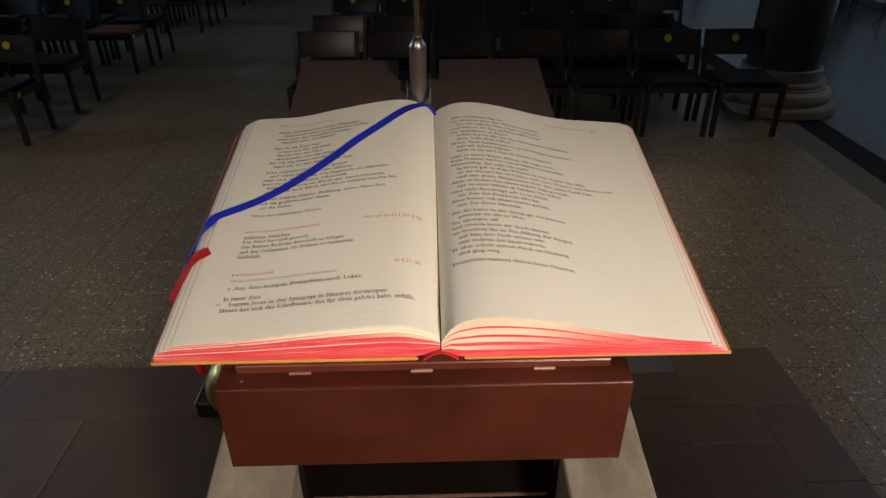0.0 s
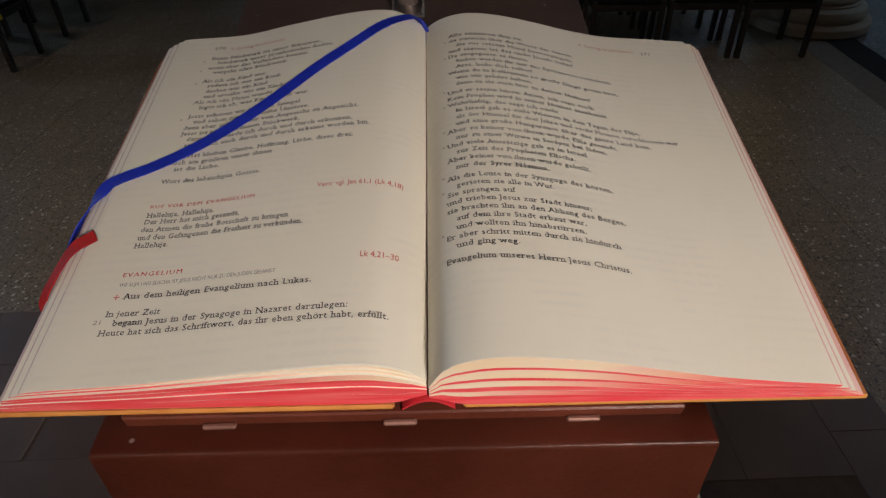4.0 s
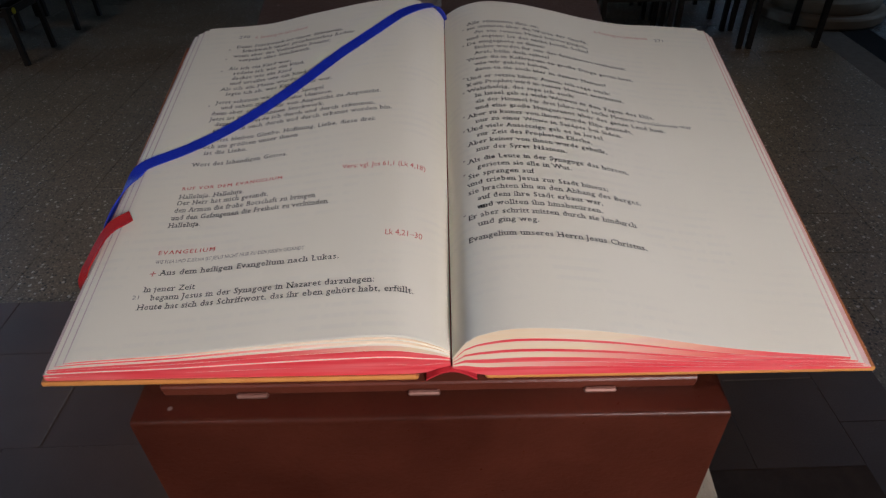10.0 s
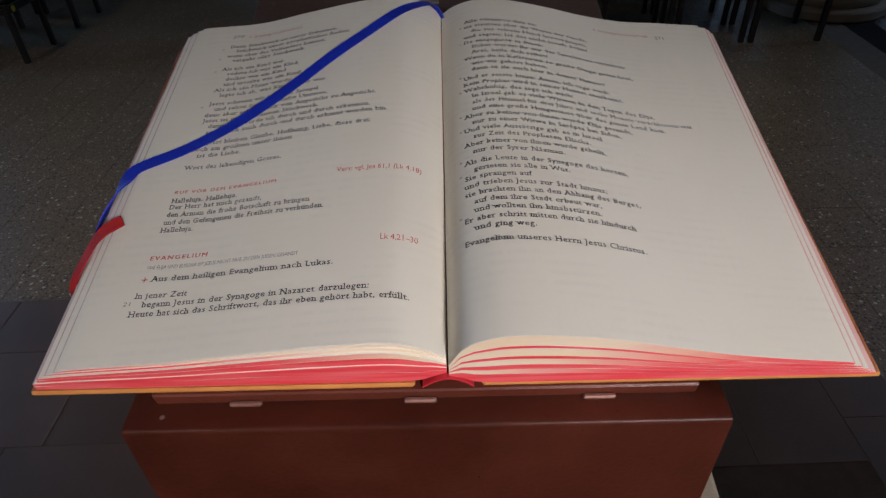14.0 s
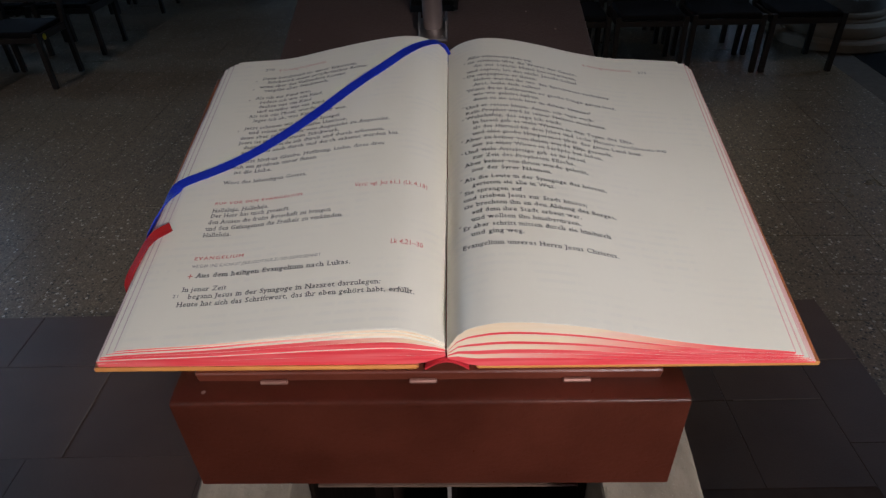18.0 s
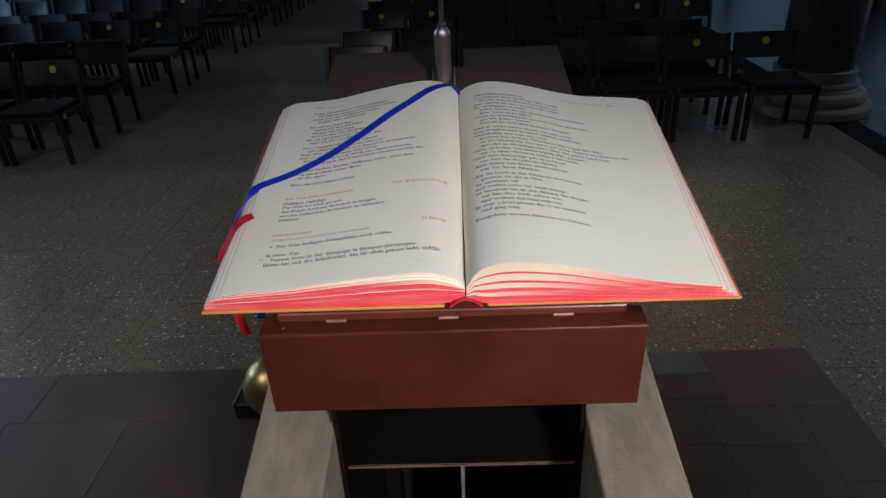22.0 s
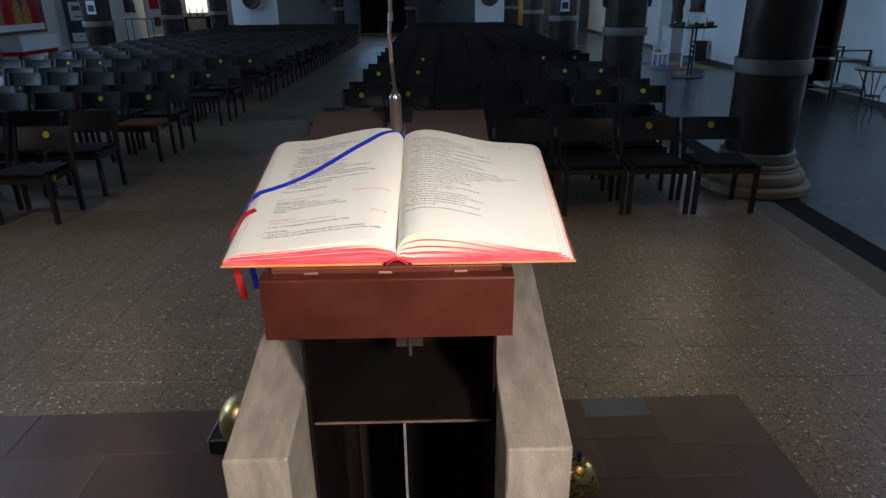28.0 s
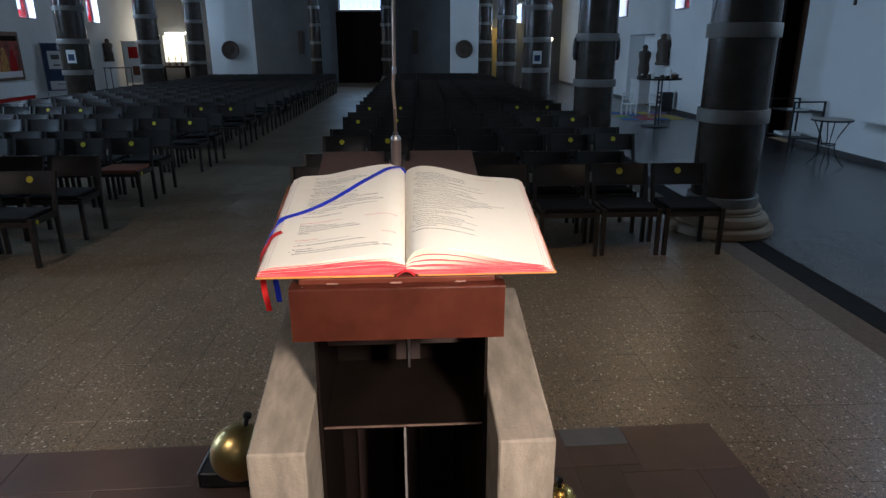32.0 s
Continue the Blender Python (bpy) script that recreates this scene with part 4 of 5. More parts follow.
fine.append(neck[-1])
part("gooseneck", bar(fine, 0.0062, sides=10, taper=[1.0 if (i % 2 or i > 70) else 0.90 for i in range(len(fine))]), BRONZE_TUBE, mic, "ribbed metal gooseneck", True)
part("joint_ring", lathe([(0.0036, -0.006), (0.0042, -0.004), (0.0042, 0.004), (0.0036, 0.006)], 14, Matrix.Translation(neck[4]) @ pose(0, 0, 0, -13)), STEEL, mic)


# ------------------------------------------------------------------ brass bells beside the lectern
gong = thing("brass_gong", pose(-0.740, 1.900, DAIS), "round polished brass bell with black knob on a dark base", "bell")
part("base", box(-0.160, 0.160, -0.130, 0.120, 0.0, 0.072, 0.006), BLACK, gong, "dark square base")
part("base_edge", box(-0.167, -0.161, -0.130, 0.120, 0.004, 0.076, 0.002), STEEL, gong, "steel edge strip")
GR, GAT = 0.117, Matrix.Translation((0.033, -0.163, 0.200))
part("bracket", bar([(0.033, -0.08, 0.070), (0.033, -0.10, 0.120)], 0.030), BLACK, gong)
part("ball", lathe([(0.0, -GR)] + [(GR * math.cos(radians(a)), GR * math.sin(radians(a))) for a in range(-80, 81, 10)] + [(0.0, GR)], 36, GAT), BRASS, gong, "polished brass bell", True)
part("knob", lathe([(0.010, GR * 0.97), (0.010, GR + 0.030), (0.018, GR + 0.034), (0.018, GR + 0.050), (0.008, GR + 0.056), (0.0, GR + 0.056)], 14, GAT @ pose(0, 0, 0, -8, 14, 0)), BLACK, gong, "black knob", True)
bell = thing("hand_bell", pose(0.572, 1.592, DAIS), "small hammered brass hand bell with black knob on the dais", "bell")
part("bell_body", lathe([(0.078, 0.0), (0.084, 0.001), (0.084, 0.008), (0.079, 0.020), (0.073, 0.045), (0.066, 0.066), (0.052, 0.086), (0.030, 0.099), (0.012, 0.103)], 36), BELL_BRASS, bell, "hammered brass bell body", True)
part("knob", lathe([(0.009, 0.1035), (0.007, 0.118), (0.012, 0.126), (0.014, 0.138), (0.008, 0.148), (0.0, 0.150)], 16), BLACK, bell, "black knob", True)

# ------------------------------------------------------------------ dais
TURN_D = pose(0, 0, 0, 0, 0, 2.05)
dais = thing("dais", TURN_D, "low dais of brown sandstone slabs around the lectern", "dais", kind="structure")
EDGE, RIGHT_EDGE = 2.113, 1.512
part("dais_core", box(-9.0, RIGHT_EDGE - 0.006, -6.0, EDGE - 0.006, 0.0, DAIS - 0.0022), SLAB_JOINT, dais, "dark mortar between the slabs")


def slab(x0, x1, y0, y1, material=None, dz=0.0):
    part("slab", box(x0 + 0.0010, x1 - 0.0010, y0 + 0.0010, y1 - 0.0010, 0.0 if (y1 > EDGE - 0.01 or x1 > RIGHT_EDGE - 0.01) else DAIS - 0.03, DAIS + dz, 0.0015), material or SLAB, dais, "grey stone slab" if material else "")


rnd = random.Random(11)
x = -4.6
while x < 0.75:          # long edging stones at the front
    w = rnd.uniform(0.75, 1.1)
    x1 = min(x + w, 0.762) if x + w < 0.5 else 0.762
    slab(x, x1, 1.822, EDGE, None, rnd.uniform(-0.001, 0.001))
    x = x1
    if x >= 0.762:
        break
slab(0.762, 1.062, 1.972, EDGE, SLAB_GREY)
slab(0.762, 1.062, 1.822, 1.972)
slab(1.062, RIGHT_EDGE, 1.770, EDGE)
slab(0.960, 1.062, 1.770, 1.822)
slab(0.762, 0.960, 1.585, 1.822)
slab(0.960, 1.290, 1.585, 1.770)
slab(1.290, RIGHT_EDGE, 1.400, 1.770)
slab(0.960, 1.290, 1.240, 1.585)
slab(1.290, RIGHT_EDGE, 1.000, 1.400)
slab(0.560, 0.960, 1.240, 1.585)
y = 1.822
for r, h in enumerate((0.42, 0.5, 0.46, 0.5, 0.5, 0.5, 0.5)):
    x = -4.6 + 0.3 * (r % 3)
    lim = 0.762 if r == 0 else RIGHT_EDGE
    y0 = y - h
    while x < lim - 0.01:
        w = rnd.uniform(0.5, 0.85)
        x1 = x + w if x + w < lim - 0.3 else lim
        if r == 0 and x < -1.274 < x + w + 0.3:
            x1 = -1.274
        if not (x1 > 0.56 and y > 1.0):
            slab(x, x1, y0, y, None, rnd.uniform(-0.001, 0.001))
        elif x < 0.56 and y > 1.0:
            slab(x, 0.56, y0, y)
            break
        x = x1
    y = y0
slab(0.56, 0.762, 1.585, 1.822)
# pale mortar that has been smeared into a few joints
for x0, x1, y0, y1 in ((-1.277, -1.271, 1.404, 1.820), (1.240, RIGHT_EDGE - 0.01, 1.767, 1.773), (0.985, 1.285, 1.582, 1.588)):
    part("mortar", box(x0, x1, y0, y1, DAIS - 0.006, DAIS + 0.0016, 0.0006), PALE_JOINT, dais, "pale smeared mortar joint")

# ------------------------------------------------------------------ shell of the church
X0, X1, Y0, Y1, HIGH = -13.6, 7.4, -8.0, 34.0, 8.0


def wall_with_openings(name, axis, at, thick, a0, a1, holes, material, label):
    """A wall across axis at a place, from a0 to a1; holes (b0, b1, z0, z1) go through it."""
    bm = bmesh.new()
    cuts = sorted({a0, a1, *(h[0] for h in holes), *(h[1] for h in holes)})
    levels = sorted({0.0, HIGH, *(h[2] for h in holes), *(h[3] for h in holes)})
    for b0, b1 in zip(cuts, cuts[1:]):
        for z0, z1 in zip(levels, levels[1:]):
            mb, mz = (b0 + b1) / 2, (z0 + z1) / 2
            if any(h[0] < mb < h[1] and h[2] < mz < h[3] for h in holes):
                continue
            lo, hi = min(at, at + thick), max(at, at + thick)
            if axis == "x":
                box(lo, hi, b0, b1, z0, z1, into=bm)
            else:
                box(b0, b1, lo, hi, z0, z1, into=bm)
    bmesh.ops.remove_doubles(bm, verts=bm.verts[:], dist=0.0005)
    bm.verts.index_update()
    seen, twice = {}, []
    for f in bm.faces:
        key = tuple(sorted(v.index for v in f.verts))
        twice += [f, seen[key]] if key in seen else []
        seen[key] = f
    bmesh.ops.delete(bm, geom=list(set(twice)), context="FACES_ONLY")
    return tagged(finish(name, bm, material), label, "wall", kind="structure")


WIN = (2.82, 5.0)
right_holes = [(y - 0.5, y + 0.5, *WIN) for y in RIGHT_WINDOWS] + [(12.05, 13.25, 0.0, 3.4), (20.2, 22.6, 0.0, 2.2)]
left_holes = [(y - 0.5, y + 0.5, *WIN) for y in LEFT_WINDOWS]
wall_with_openings("wall_right", "x", X1, 0.5, Y0, Y1, right_holes, PLASTER, "white plastered aisle wall with stained windows and a doorway")
wall_with_openings("wall_left", "x", X0, -0.5, Y0, Y1, left_holes, PLASTER, "white plastered aisle wall with stained windows")
wall_with_openings("wall_end", "y", Y1, 0.5, X0 - 0.5, X1 + 0.5, [(-4.15, -1.72, 0.0, 3.52), (-3.98, -1.80, 3.55, 4.3), (4.4, 5.4, 2.9, 3.9)], SHADED_PLASTER, "plastered end wall, entrance shade put into its grey")
wall_with_openings("wall_behind", "y", Y0, -0.5, X0 - 0.5, X1 + 0.5, [], PLASTER, "white plastered wall closing the sanctuary")
tagged(finish("ceiling", box(X0 - 0.5, X1 + 0.5, Y0 - 0.5, Y1 + 0.5, HIGH, HIGH + 0.3), CEILING), "dark boarded church ceiling", "ceiling", kind="structure")
# back of the niche and of the doorway in the side wall
tagged(finish("niche_wall", box(X1 + 0.5, X1 + 0.6, 19.9, 22.9, 0.0, 2.5), PLASTER), "white back of a wall niche", "wall", kind="structure")
tagged(finish("baseboard", box(X1 - 0.02, X1 - 0.001, Y0, 12.0, 0.0, 0.10), SKIRT), "dark stone skirting", "baseboard", kind="structure")
tagged(finish("baseboard", box(X1 - 0.02, X1 - 0.001, 13.3, 20.15, 0.0, 0.10), SKIRT), "dark stone skirting", "baseboard", kind="structure")
tagged(finish("baseboard", box(X1 - 0.02, X1 - 0.001, 22.65, Y1, 0.0, 0.10), SKIRT), "dark stone skirting", "baseboard", kind="structure")
tagged(finish("baseboard", box(X0 + 0.001, X0 + 0.02, Y0, Y1, 0.0, 0.10), SKIRT), "dark stone skirting", "baseboard", kind="structure")

side_door = thing("door_1", pose(X1 + 0.34, 12.75, 0), "closed dark wooden door deep in the side wall", "door", kind="structure")
part("door_leaf", box(0.0, 0.06, -0.69, 0.49, 0.0, 3.38, 0.004), BROWN_WOOD, side_door, "dull red-brown door leaf")
# dark block paints the shade on the far jamb of the doorway
part("reveal", box(-0.33, -0.002, 0.10, 0.497, 0.0, 3.38), DARK_DOOR, side_door, "door reveal, its shade put in as dark colour")
main_door = thing("door_2", pose(-2.935, Y1 + 0.03, 0), "tall dark double entrance door under a pale window", "door", kind="structure")
for s in (-1, 1):
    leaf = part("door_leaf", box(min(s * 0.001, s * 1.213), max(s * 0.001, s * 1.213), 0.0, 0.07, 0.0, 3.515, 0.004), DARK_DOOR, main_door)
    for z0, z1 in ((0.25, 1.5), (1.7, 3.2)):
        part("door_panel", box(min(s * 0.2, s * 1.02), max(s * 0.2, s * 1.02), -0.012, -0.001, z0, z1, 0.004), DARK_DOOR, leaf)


def window(name, m, w, h, cols, rows, label, border=True):
    ob = thing(name, m, label, "window", kind="structure")
    for z0, z1, x0, x1 in ((0, 0.05, -w / 2, w / 2), (h - 0.05, h, -w / 2, w / 2)):
        part("window_frame", box(x0, x1, -0.03, 0.03, z0, z1), BLACK, ob)
    for x in (-w / 2, w / 2 - 0.05):
        part("window_frame", box(x, x + 0.05, -0.03, 0.03, 0.05, h - 0.05), BLACK, ob)
    part("window_sill", box(-w / 2, w / 2, -0.30, -0.032, -0.02, 0.02), RING, ob)
    iw, ih = w - 0.1, h - 0.1
    rnd = random.Random(name)
    for i in range(cols):
        for j in range(rows):
            x0, z0 = -iw / 2 + iw * i / cols, 0.05 + ih * j / rows
            edge = border and (i in (0, cols - 1) or j in (0, rows - 1))
            mat = RED_GLASS if edge else (CLEAR_GLASS if rnd.random() < 0.8 or not border else ORANGE_GLASS)
            pane = part("pane", box(x0 + 0.006, x0 + iw / cols - 0.006, -0.004, 0.004, z0 + 0.006, z0 + ih / rows - 0.006), mat, ob)
            pane.visible_shadow = False
    part("lead_grid", grid_bars(iw, ih, cols, rows), BLACK, ob)
    return ob


def grid_bars(w, h, cols, rows):
    bm = bmesh.new()
    for i in range(1, cols):
        x = -w / 2 + w * i / cols
        box(x - 0.006, x + 0.006, -0.008, 0.008, 0.05, 0.05 + h, into=bm)
    for j in range(1, rows):
        z = 0.05 + h * j / rows
        box(-w / 2, w / 2, -0.007, 0.007, z - 0.006, z + 0.006, into=bm)
    return bm


for i, y in enumerate(RIGHT_WINDOWS):
    window("window_%d" % (i + 1), pose(X1 + 0.3, y, WIN[0], 0, 0, -90), 1.0, WIN[1] - WIN[0], 4, 8, "red-bordered stained glass window in the aisle wall")
for i, y in enumerate(LEFT_WINDOWS):
    window("window_%d" % (i + 11), pose(X0 - 0.3, y, WIN[0], 0, 0, 90), 1.0, WIN[1] - WIN[0], 4, 8, "red-bordered stained glass window in the aisle wall")
window("window_21", pose(-2.89, Y1 + 0.25, 3.56), 2.16, 0.72, 6, 2, "pale leaded window over the entrance door", False)
window("window_22", pose(4.9, Y1 + 0.25, 2.92), 0.98, 0.96, 3, 3, "small pale window in the end wall", False)

# bright overcast sky close outside the windows
SKY_GLOW = glow("overcast_sky_glow", (0.80, 0.92, 1.0), 5.0)
for x0, x1, y0, y1, z0, z1 in ((X1 + 0.62, X1 + 0.66, 5.0, 31.0, 2.4, 5.4), (X0 - 0.66, X0 - 0.62, 5.0, 31.0, 2.4, 5.4), (-5.0, 6.5, Y1 + 0.62, Y1 + 0.66, 2.4, 5.0)):
    tagged(finish("backdrop", box(x0, x1, y0, y1, z0, z1), SKY_GLOW), "pale overcast sky outside the church windows", "sky", kind="structure")

# piers in front of the entrance, and an added unseen slab that darkens it
for x0, x1 in ((-9.3, -7.45), (1.5, 2.75)):
    tagged(finish("pier", box(x0, x1, 29.8, 30.5, 0.0, HIGH), PLASTER), "white plastered pier before the entrance", "pier", kind="structure")
tagged(finish("loft", box(-9.3, 2.75, 30.5, Y1 - 0.002, 4.7, 5.1), SHADED_PLASTER), "unseen slab added over the entrance to shade it", "loft", kind="structure")
for x in (-8.4, 2.1):
    w = thing("wall_relief", pose(x, 29.79, 1.7, 90), "dark round carved relief hanging on a white pier", "relief")
    part("relief_rim", lathe([(0.22, 0.0), (0.38, 0.0), (0.40, 0.04), (0.36, 0.08), (0.24, 0.05)], 24), CARVED, w)
    part("relief_field", lathe([(0.235, 0.002), (0.20, 0.03), (0.11, 0.06), (0.0, 0.07)], 16), CARVED, w)
for x in (-5.98, -0.13):
    tagged(finish("wall_panel", box(x - 0.13, x + 0.13, Y1 - 0.05, Y1 - 0.002, 1.45, 2.6, 0.01), CARVED), "narrow dark panel on the end wall", "panel")


# ------------------------------------------------------------------ columns
def column(x, y, label, k=1.0):
    ob = thing("column", pose(x, y, 0), label, "column", "nave columns", "structure")
    foot = min(1.0, k + 0.055)
    part("plinth", lathe([(foot * r, 0.74 * h) for r, h in ((0.555, 0.0), (0.57, 0.02), (0.57, 0.10), (0.555, 0.125), (0.51, 0.135))], 48), BASE_STONE, ob, "round beige stone plinth", True)
    part("base", lathe([(foot * r, 0.74 * h) for r, h in ((0.49, 0.135), (0.505, 0.16), (0.51, 0.21), (0.49, 0.26), (0.45, 0.285), (0.435, 0.29), (0.435, 0.31), (0.415, 0.325), (0.42, 0.34), (0.425, 0.36), (0.415, 0.385), (0.40, 0.39))], 48), BASE_STONE, ob, "moulded beige stone base", True)
    part("ring", lathe([(k * 0.40, 0.290), (k * 0.402, 0.298), (k * 0.402, 0.383), (k * 0.395, 0.388), (k * 0.36, 0.388)], 48), RING, ob, "grey stone ring", True)
    z = 0.388
    for d in range(9):
        z1 = (1.135, 1.945, 2.78, 3.6, 4.42, 5.24, 6.06, 6.88, 7.9)[d]
        part("drum", lathe([(k * 0.362, z + 0.001), (k * 0.362, z1 - 0.001)], 48), GRANITE, ob, "dark polished granite drum", True)
        if z1 < 7.5:
            part("ring", lathe([(k * r, z1 + h) for r, h in ((0.364, 0.0), (0.392, 0.002), (0.395, 0.008), (0.395, 0.127), (0.392, 0.133), (0.364, 0.135))], 48), RING, ob, "grey stone ring", True)
        z = z1 + 0.135
    return ob


column(3.235, 6.00, "dark polished granite column with grey stone rings on a beige base", 0.875)
first = column(3.34, 11.80, "dark polished granite column with grey stone rings on a beige base")
for x, y in ((3.34, 18.10), (3.34, 24.60), (3.20, 31.80), (-9.36, 18.10), (-9.40, 23.30), (-9.40, 28.30), (-9.5, 12.40), (-9.5, 6.60)):
    copy_thing(first, pose(x, y, 0))

for x in (-5.12, -1.58):
    copy_thing(first, pose(x, 33.30, 0) @ Matrix.Diagonal((0.72, 0.72, 1, 1)))
for s in (-1, 1):
    horn = thing("column_loudspeaker", pose(3.34 + s * 0.385, 11.80, 1.60), "dark rounded loudspeaker fixed to the side of a column", "loudspeaker", "column loudspeakers")
    part("housing", lathe([(0.0, 0.0), (0.035, 0.01), (0.055, 0.08), (0.06, 0.22), (0.05, 0.36), (0.03, 0.41), (0.0, 0.42)], 16), BLACK, horn, "dark rounded housing", True)
    part("bracket", box(min(0, -s * 0.05), max(0, -s * 0.05), -0.02, 0.02, 0.18, 0.24), BLACK, horn)


# ------------------------------------------------------------------ chairs
# height and depth of the backrest board, rounded over at its top
BACK_SECTION = ((0.0, 0.0), (0.193, 0.0), (0.199, 0.0025), (0.203, 0.008), (0.204, 0.014), (0.200, 0.021), (0.192, 0.024), (0.0, 0.024))


def chair_parts(ob, seat_mat):
    part("seat", box(-0.238, 0.238, -0.215, 0.215, 0.418, 0.462, 0.014, segments=2), seat_mat, ob, "dark woven seat" if seat_mat is CHAIR_SEAT else "rust-orange seat")
    for s in (-1, 1):
        part("front_leg", bar([(s * 0.256, -0.205, 0.0), (s * 0.256, -0.205, 0.445)], 0.036), CHAIR_WOOD, ob)
        part("back_leg", bar([(s * 0.256, 0.215, 0.0), (s * 0.256, 0.205, 0.42), (s * 0.256, 0.235, 0.56), (s * 0.256, 0.305, 0.775)], 0.034, 0.036, up=Vector((0, 1, 0))), CHAIR_WOOD, ob)
        part("side_rail", box(s * 0.256 - 0.014, s * 0.256 + 0.014, -0.187, 0.187, 0.375, 0.430, 0.004), CHAIR_WOOD, ob)
    part("front_rail", box(-0.238, 0.238, -0.218, -0.194, 0.372, 0.416, 0.004), CHAIR_WOOD, ob)
    us = [-0.238 + 0.476 * i / 6 for i in range(7)]
    rows = []
    bm = bmesh.new()
    for u in us:
        bow = 0.022 * (1 - (u / 0.238) ** 2)
        rows.append([bm.verts.new((u, 0.238 + 0.33 * v + bow + 0.95 * d, 0.575 + v - 0.31 * d)) for v, d in BACK_SECTION])
    n = len(BACK_SECTION)
    for a, b in zip(rows, rows[1:]):
        for j in range(n):
            bm.faces.new((a[j], a[(j + 1) % n], b[(j + 1) % n], b[j]))
    bm.faces.new(rows[0])
    bm.faces.new(rows[-1][::-1])
    part("backrest", bm, CHAIR_WOOD, ob, "slightly curved dark backrest board", True)


def sticker(ob, dx=0.0, dz=0.705):
    """A round yellow sticker on the front of the backrest."""
    v = dz - 0.575
    y = 0.238 + 0.33 * v + 0.022 * (1 - (dx / 0.238) ** 2)
    part("sticker", lathe([(0.032, 0.0), (0.032, 0.0015), (0.0, 0.0012)], 16, Matrix.Translation((dx, y - 0.004, dz)) @ pose(0, 0, 0, 90 - 18.3)), YELLOW, ob, "round yellow sticker")


GROUP = "church chairs"
LABEL = "black-stained wooden church chair with a dark woven seat in a row"
proto = thing("chair", pose(0, 0, 0), LABEL, "chair", GROUP)
chair_parts(proto, CHAIR_SEAT)
PITCH = 0.585
ROWS = [5.12, 5.86, 7.27, 7.98, 9.55, 10.33, 11.85, 12.65, 13.7, 14.6, 15.5, 16.4, 17.3, 18.2, 19.1, 20.0, 20.9]
rnd = random.Random(3)
MARKS = {(0, 2.57), (0, 1.98), (0, -3.64), (2, 2.57), (2, 1.98), (2, -0.96), (2, -0.37), (2, -4.23), (2, -3.64), (4, 2.57), (4, 1.98), (4, -0.96), (4, -0.37), (4, -4.23), (4, -3.64), (6, -0.96), (6, -0.37), (6, 2.57), (6, 1.98), (6, -4.23), (6, -3.64), (6, -6.6), (6, -7.15)}
placed = []
used_proto = False
for r, front in enumerate(ROWS):
    xs = [2.57 - PITCH * i for i in range(7)] + [-3.64 - PITCH * i for i in range(9)]
    for x in xs:
        if r == 1 and x > 2.5:      # the column stands here
            continue
        y = front + 0.205 + (-0.10 if x < -3 and r == 0 else 0.0) + rnd.uniform(-0.012, 0.012)
        m = pose(x + rnd.uniform(-0.006, 0.006), y, 0, 0, 0, rnd.uniform(-0.8, 0.8))
        if r == 2 and abs(x + 3.64) < 0.01:
            ob = thing("chair", m, "black-stained wooden church chair with a rust-orange seat in a row", "chair", GROUP)
            chair_parts(ob, ORANGE_SEAT)
        elif not used_proto:
            proto.matrix_world = m
            ob, used_proto = proto, True
        else:
            ob = copy_thing(proto, m)
        placed.append((ob, r, x))
for ob, r, x in placed:
    if any(k == r and abs(x - mx) < 0.06 for k, mx in MARKS):
        sticker(ob, rnd.uniform(-0.03, 0.03), 0.705 + rnd.uniform(-0.008, 0.008))
        tagged(ob, "black-stained wooden church chair with a yellow sticker on its backrest")
    if r in (0, 2) and abs(x + 3.64) < 0.01:
        part("sticker", lathe([(0.024, 0.0), (0.024, 0.0015), (0.0, 0.0012)], 14, Matrix.Translation((0.2705, -0.13, 0.402)) @ pose(0, 0, 0, 0, 90, 0)), YELLOW, ob, "round yellow sticker")
# the rows far down the nave, no longer counted one by one
bm = bmesh.new()
for r in range(6):
    for x in [2.57 - PITCH * i for i in range(7)] + [-3.64 - PITCH * i for i in range(9)]:
        y = 22.0 + 0.9 * r
        for s in (-1, 1):
            box(x + s * 0.256 - 0.018, x + s * 0.256 + 0.018, y - 0.22, y - 0.185, 0, 0.44, into=bm)
            box(x + s * 0.256 - 0.018, x + s * 0.256 + 0.018, y + 0.20, y + 0.235, 0, 0.775, into=bm)
        box(x - 0.238, x + 0.238, y - 0.215, y + 0.215, 0.415, 0.462, into=bm)
        box(x - 0.238, x + 0.238, y + 0.236, y + 0.256, 0.575, 0.775, into=bm)
tagged(finish("far_chairs", bm, CHAIR_WOOD), "far rows of black wooden church chairs", "chairs", kind="stuff")

# ------------------------------------------------------------------ things in the right-hand aisle
table = thing("bistro_table", pose(6.60, 9.55, 0), "round bistro table with a speckled stone top and black iron legs", "table")
part("tabletop", lathe([(0.0, 0.715), (0.285, 0.715), (0.295, 0.722), (0.295, 0.738), (0.288, 0.745), (0.0, 0.745)], 40), STONE_TOP, table, "speckled stone top", True)
part("rim", lathe([(0.296, 0.716), (0.302, 0.716), (0.302, 0.742), (0.296, 0.742)], 40, closed=False), BLACK, table)
for k in range(4):
    a = radians(45 + 90 * k)
    pts = [(math.cos(a) * r, math.sin(a) * r, z) for r, z in ((0.25, 0.714), (0.19, 0.60), (0.12, 0.46), (0.09, 0.34), (0.12, 0.20), (0.20, 0.07), (0.27, 0.009))]
    part("leg", bar(pts, 0.018, sides=8), BLACK, table, "curved black iron leg", True)
